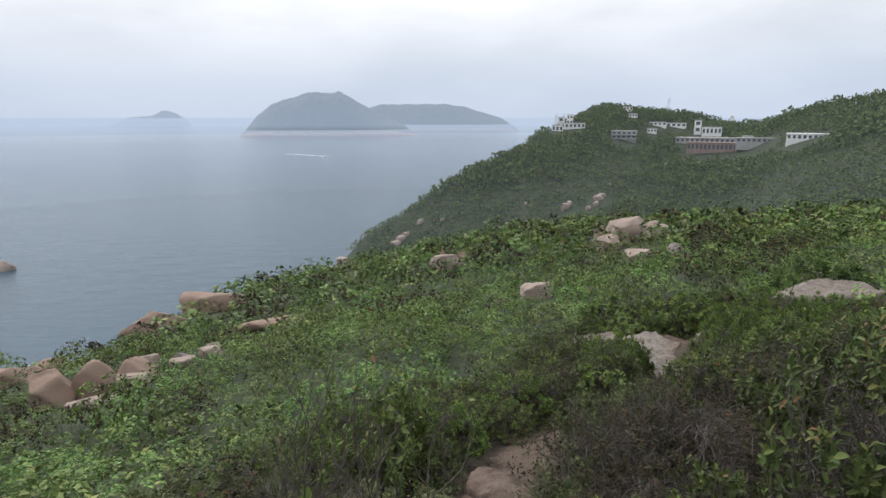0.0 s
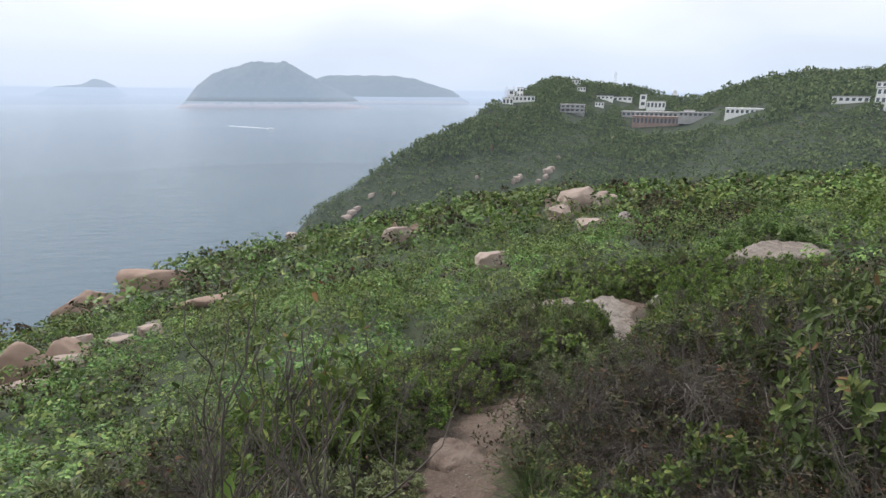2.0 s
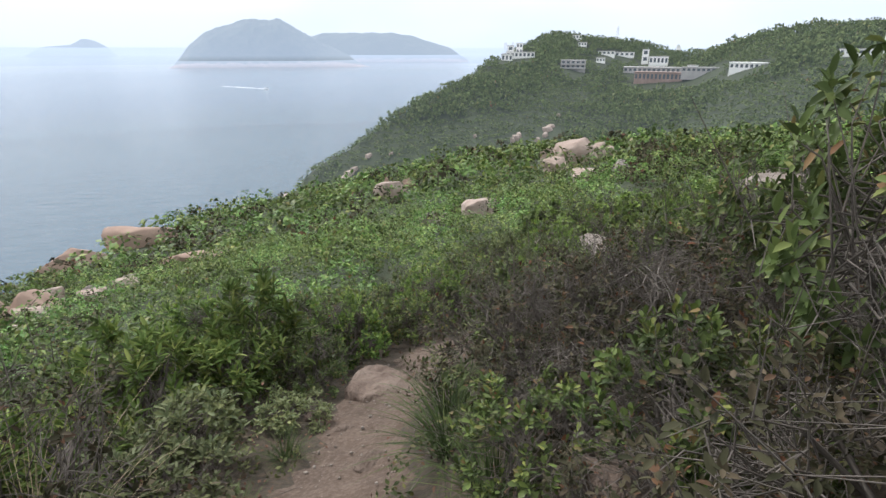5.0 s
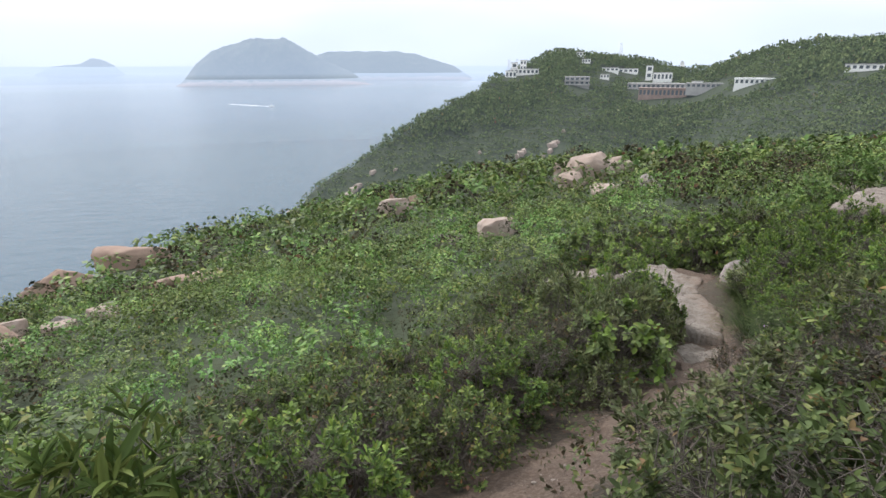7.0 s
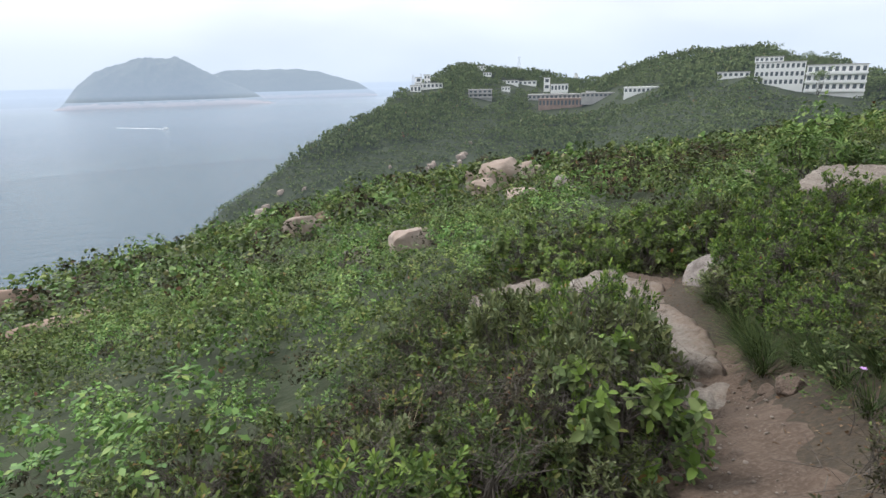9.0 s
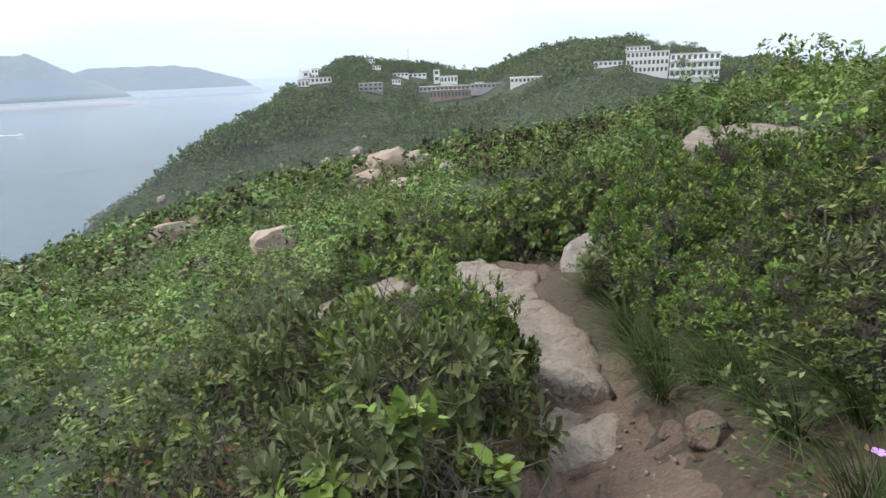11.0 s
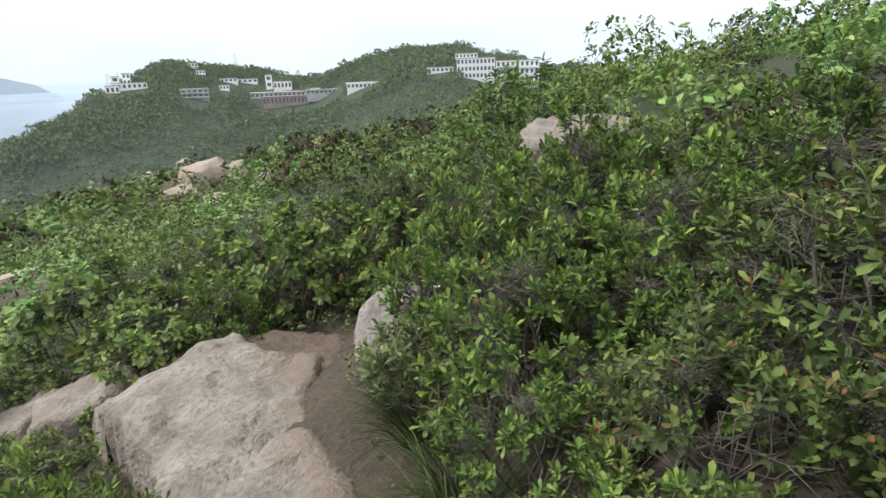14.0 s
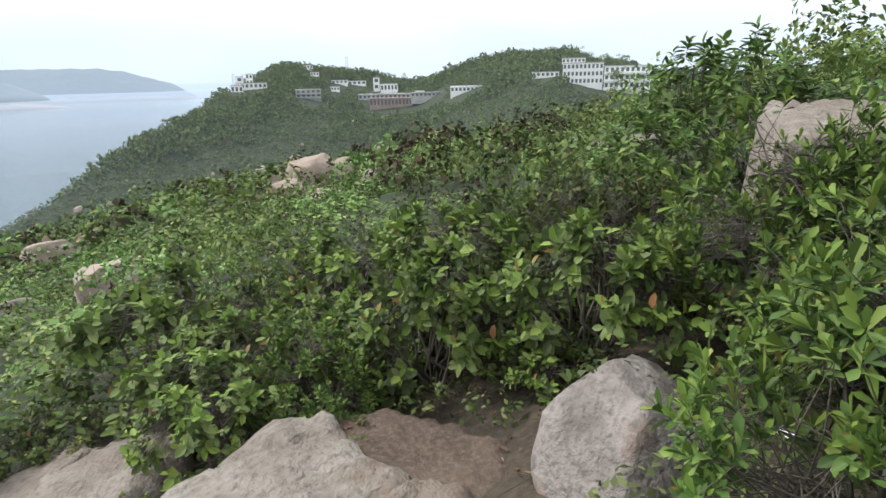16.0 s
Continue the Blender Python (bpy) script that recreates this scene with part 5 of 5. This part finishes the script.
house("hut", 134.7, 360.2, -8.6, 5.6, 5, 2.4, 1, 3, "small white hut on the wooded hill")
house("hut", 145.1, 378.8, -4.4, 10.9, 5, 2.2, 1, 4, "low white hut among trees")
house("station_house", 84.6, 369.8, -6.2, 18.2, 8, 3.4, 1, 7, "low white station house on the point", foot=6)
house("station_tower", 78.6, 373.0, -6.0, 4.0, 4, 7.0, 2, 1, "white square tower on the point", foot=6)
house("station_tower", 86.0, 380.1, -3.8, 4.2, 4, 6.4, 2, 2, "white square tower on the point", foot=6)
house("station_house", 75.0, 366.0, -8.5, 7.0, 5, 4.5, 1, 3, "small white station building on the point", foot=6)


def lattice_mast(x, y, z, tall, wide, label):
    ob = new("lattice_mast")
    ob.location = (x, y, z)
    for sx, sy in ((-1, -1), (1, -1), (1, 1), (-1, 1)):
        a, b = Vector((sx * wide / 2, sy * wide / 2, -3)), Vector((sx * wide / 5, sy * wide / 5, tall))
        v, q = twigs(np.array([a]), np.array([b]), 0.09, 0.06)
        leg = new("leg", fast_mesh("leg", v, q, STEEL))
        leg.parent = ob
    n = 7
    for k in range(n):
        z0, z1 = tall * k / n, tall * (k + 1) / n
        r0, r1_ = wide / 2 * (1 - 0.6 * k / n), wide / 2 * (1 - 0.6 * (k + 1) / n)
        c = [(-1, -1), (1, -1), (1, 1), (-1, 1)]
        a = np.array([(c[i][0] * r0, c[i][1] * r0, z0) for i in range(4)])
        b = np.array([(c[(i + 1) % 4][0] * r1_, c[(i + 1) % 4][1] * r1_, z1) for i in range(4)])
        v, q = twigs(a, b, 0.045, 0.045)
        brace = new("brace", fast_mesh("brace", v, q, STEEL))
        brace.parent = ob
    return tagged(ob, label, "mast")


lattice_mast(167.7, 419.8, 2.6, 12.5, 2.6, "thin grey steel lattice mast on the ridge")
lattice_mast(74.8, 371.0, -6.5, 9.5, 2.4, "pale steel lattice mast on the point")
lattice_mast(81.0, 376.0, -4.5, 8.0, 2.0, "pale steel lattice mast on the point")

# the white dish on the saddle
dish = new("dish_antenna")
dish.matrix_world = pose(201.5, 392.5, -3.5, 0, 0, -15)
part("mount", box(-0.5, 0.5, -0.5, 0.5, -3, 2.2), CONCRETE, dish)
V, U = np.meshgrid(np.linspace(0, 1, 8), np.linspace(0, 2 * math.pi, 25))
bowl = new("bowl", grid_mesh("bowl", V * np.cos(U) * 2.3, 0.9 - V ** 2 * 0.9 - 0.6, 3.4 + V * np.sin(U) * 2.5, WHITEWASH))
bowl.parent = dish
bowl.rotation_euler = (radians(-12), radians(14), radians(35))
tagged(dish, "white dish antenna on the ridge saddle", "antenna")



def tree(x, y, z, tall, wide, seed):
    """A windblown coast tree: a forked trunk and an open crown of leaf clumps."""
    rng = np.random.RandomState(seed)
    ob = new("tree")
    ob.location = (x, y, z)
    foot = np.zeros((5, 3))
    ends = np.stack([rng.uniform(-0.3, 0.3, 5) * wide, rng.uniform(-0.3, 0.3, 5) * wide, tall * rng.uniform(0.6, 0.85, 5)], -1)
    v, q = crooked(rng, foot, ends, 0.16, 0.05, 4, 0.05)
    trunk = new("trunk", fast_mesh("trunk", v, q, TWIG))
    trunk.parent = ob
    tufts = []
    for e in np.concatenate([ends, ends + rng.normal(0, 0.22, ends.shape) * wide, ends + rng.normal(0, 0.26, ends.shape) * wide]):
        v, q = clump(rng, wide * rng.uniform(0.13, 0.22), wide * 0.24, 60, 0.42, 0.26)
        tufts.append((v + e, q))
    v, q = join(tufts)
    crown = new("crown", fast_mesh("crown", v, q, LEAF_FAR))
    crown.parent = ob
    return tagged(ob, "dark windblown tree beside the large white building", "tree", "trees by the building")


for x, y, z, tall, wide, seed in [(206.5, 192.0, -11.0, 11.5, 6.5, 1), (212.0, 217.0, -3.0, 13.0, 6.5, 2), (219.5, 211.0, -4.0, 11.5, 6.0, 3), (224.5, 206.0, -4.0, 11.5, 5.5, 4), (188.0, 214.0, -12.0, 7.0, 6.0, 5), (231.0, 186.0, -12.0, 8.0, 6.0, 6)]:
    tree(x, y, z, tall, wide, seed)

# pale rock scars and sea cliffs on the headland
for x, y, size, seed, turn in [(72.9, 254.3, (7, 4, 4), 71, 20), (70.5, 249.0, (4.5, 3, 3.5), 72, 50), (75.5, 258.0, (6, 3, 3), 73, 10), (66.5, 247.0, (4, 3, 3), 74, 30), (57.5, 252.0, (4.5, 3.5, 4.5), 75, 0), (55.5, 250.0, (4, 3, 4), 76, 60),
                               (59.5, 254.5, (4, 3, 4), 77, 60), (82.2, 269.0, (2.5, 2, 2.5), 78, 0), (-19.1, 247.9, (3.5, 9, 3.5), 79, -35), (-21.5, 244.5, (4, 7, 3.5), 80, -35), (-17.0, 251.5, (3, 6, 3), 81, -35), (-10.5, 262.2, (2.5, 8, 3), 82, -30),
                               (-45.5, 239.7, (7, 9, 6), 83, 0), (-48.0, 236.0, (8, 8, 6), 84, 30), (-41.0, 233.5, (7, 6, 5), 85, 50), (-52.0, 233.0, (9, 8, 6), 86, 0), (10.0, 238.0, (3, 3, 3), 87, 0), (30.0, 250.0, (2.5, 2, 2.5), 88, 0), (40.0, 262.0, (2.5, 2, 2.5), 89, 20), (0.0, 258.0, (3, 4, 3), 90, 0)]:
    boulder("outcrop", x, y, size, seed, turn, 0.28, "pale bare granite outcrop on the headland slope", PINK, group="outcrops on the headland", cuts=3, blocky=True)
for x, y, size, seed in [(-196.0, 235.0, (14, 9, 9), 91), (-205.0, 238.0, (16, 10, 8), 92), (-200.0, 228.0, (9, 7, 5), 93)]:
    boulder("sea_rock", x, y, size, seed, 0, 0.4, "bare brown rock standing out of the sea", GRANITE, z=SEA, group="rocks in the sea", cuts=3)

# a boat far out and its wake
boat = new("motor_boat")
boat.matrix_world = pose(-203, 955, SEA, 0, 0, 128)
part("hull", box(-1.6, 1.6, -5, 5, -0.4, 1.1, 0.3), WHITEWASH, boat)
part("cabin", box(-1.1, 1.1, -2.5, 1.5, 1.1, 2.6, 0.2), WHITEWASH, boat)
tagged(boat, "small white motor boat far out on the water", "boat")
d = unit(np.array([-94.0, 75.0, 0.0]))
sd = np.array([-d[1], d[0], 0.0])
U = np.linspace(0, 1, 40)
wid = 1.6 + 2.2 * np.sin(U * 3.1) + 0.8 * np.sin(U * 23)
start = np.array([-206.0, 957.5, SEA + 0.12])
line = start + d * (U * 110)[:, None]
tagged(new("boat_wake", grid_mesh("boat_wake", *[np.stack([line[:, i] - sd[i] * wid, line[:, i] + sd[i] * wid]) for i in range(3)], FOAM)), "long white wake trailing the boat", "wake", kind="stuff")


# ---- a few blossoms over the scrub ----
def blossom(x, y, z, colour, label, size=0.03):
    m, n, l, b = material("petal", 0.6)
    b.inputs["Base Color"].default_value = (*colour, 1)
    ob = new("wildflower")
    foot = h(x, y) - 0.05
    ob.location = (x, y, foot)
    top = np.array([[0.0, 0.0, z - foot]])
    v, q = crooked(np.random.RandomState(3), np.zeros((1, 3)), top, 0.0025, 0.0015, 3, 0.04)
    stalk = new("stalk", fast_mesh("stalk", v, q, TWIG))
    stalk.parent = ob
    for k in range(5):
        a = k * 1.2566
        v, q = blades(top, np.array([[math.cos(a), math.sin(a), 0.35]]), np.array([[0, 0, 1.0]]), size, size * 0.8, OBOVATE)
        petal = new("petal", fast_mesh("petal", v, q, m))
        petal.parent = ob
    tagged(ob, label, "flower", "wildflowers")


blossom(4.05, 7.51, -1.91, (0.85, 0.85, 0.83), "small white wildflower above the grass", 0.019)
blossom(3.98, 7.42, -1.92, (0.85, 0.85, 0.83), "small white wildflower above the grass", 0.015)
blossom(3.15, 7.04, -1.89, (0.45, 0.25, 0.55), "small purple wildflower beside the trail", 0.016)
blossom(5.15, 9.9, -2.46, (0.85, 0.85, 0.83), "small white wildflower in the green shrub", 0.02)
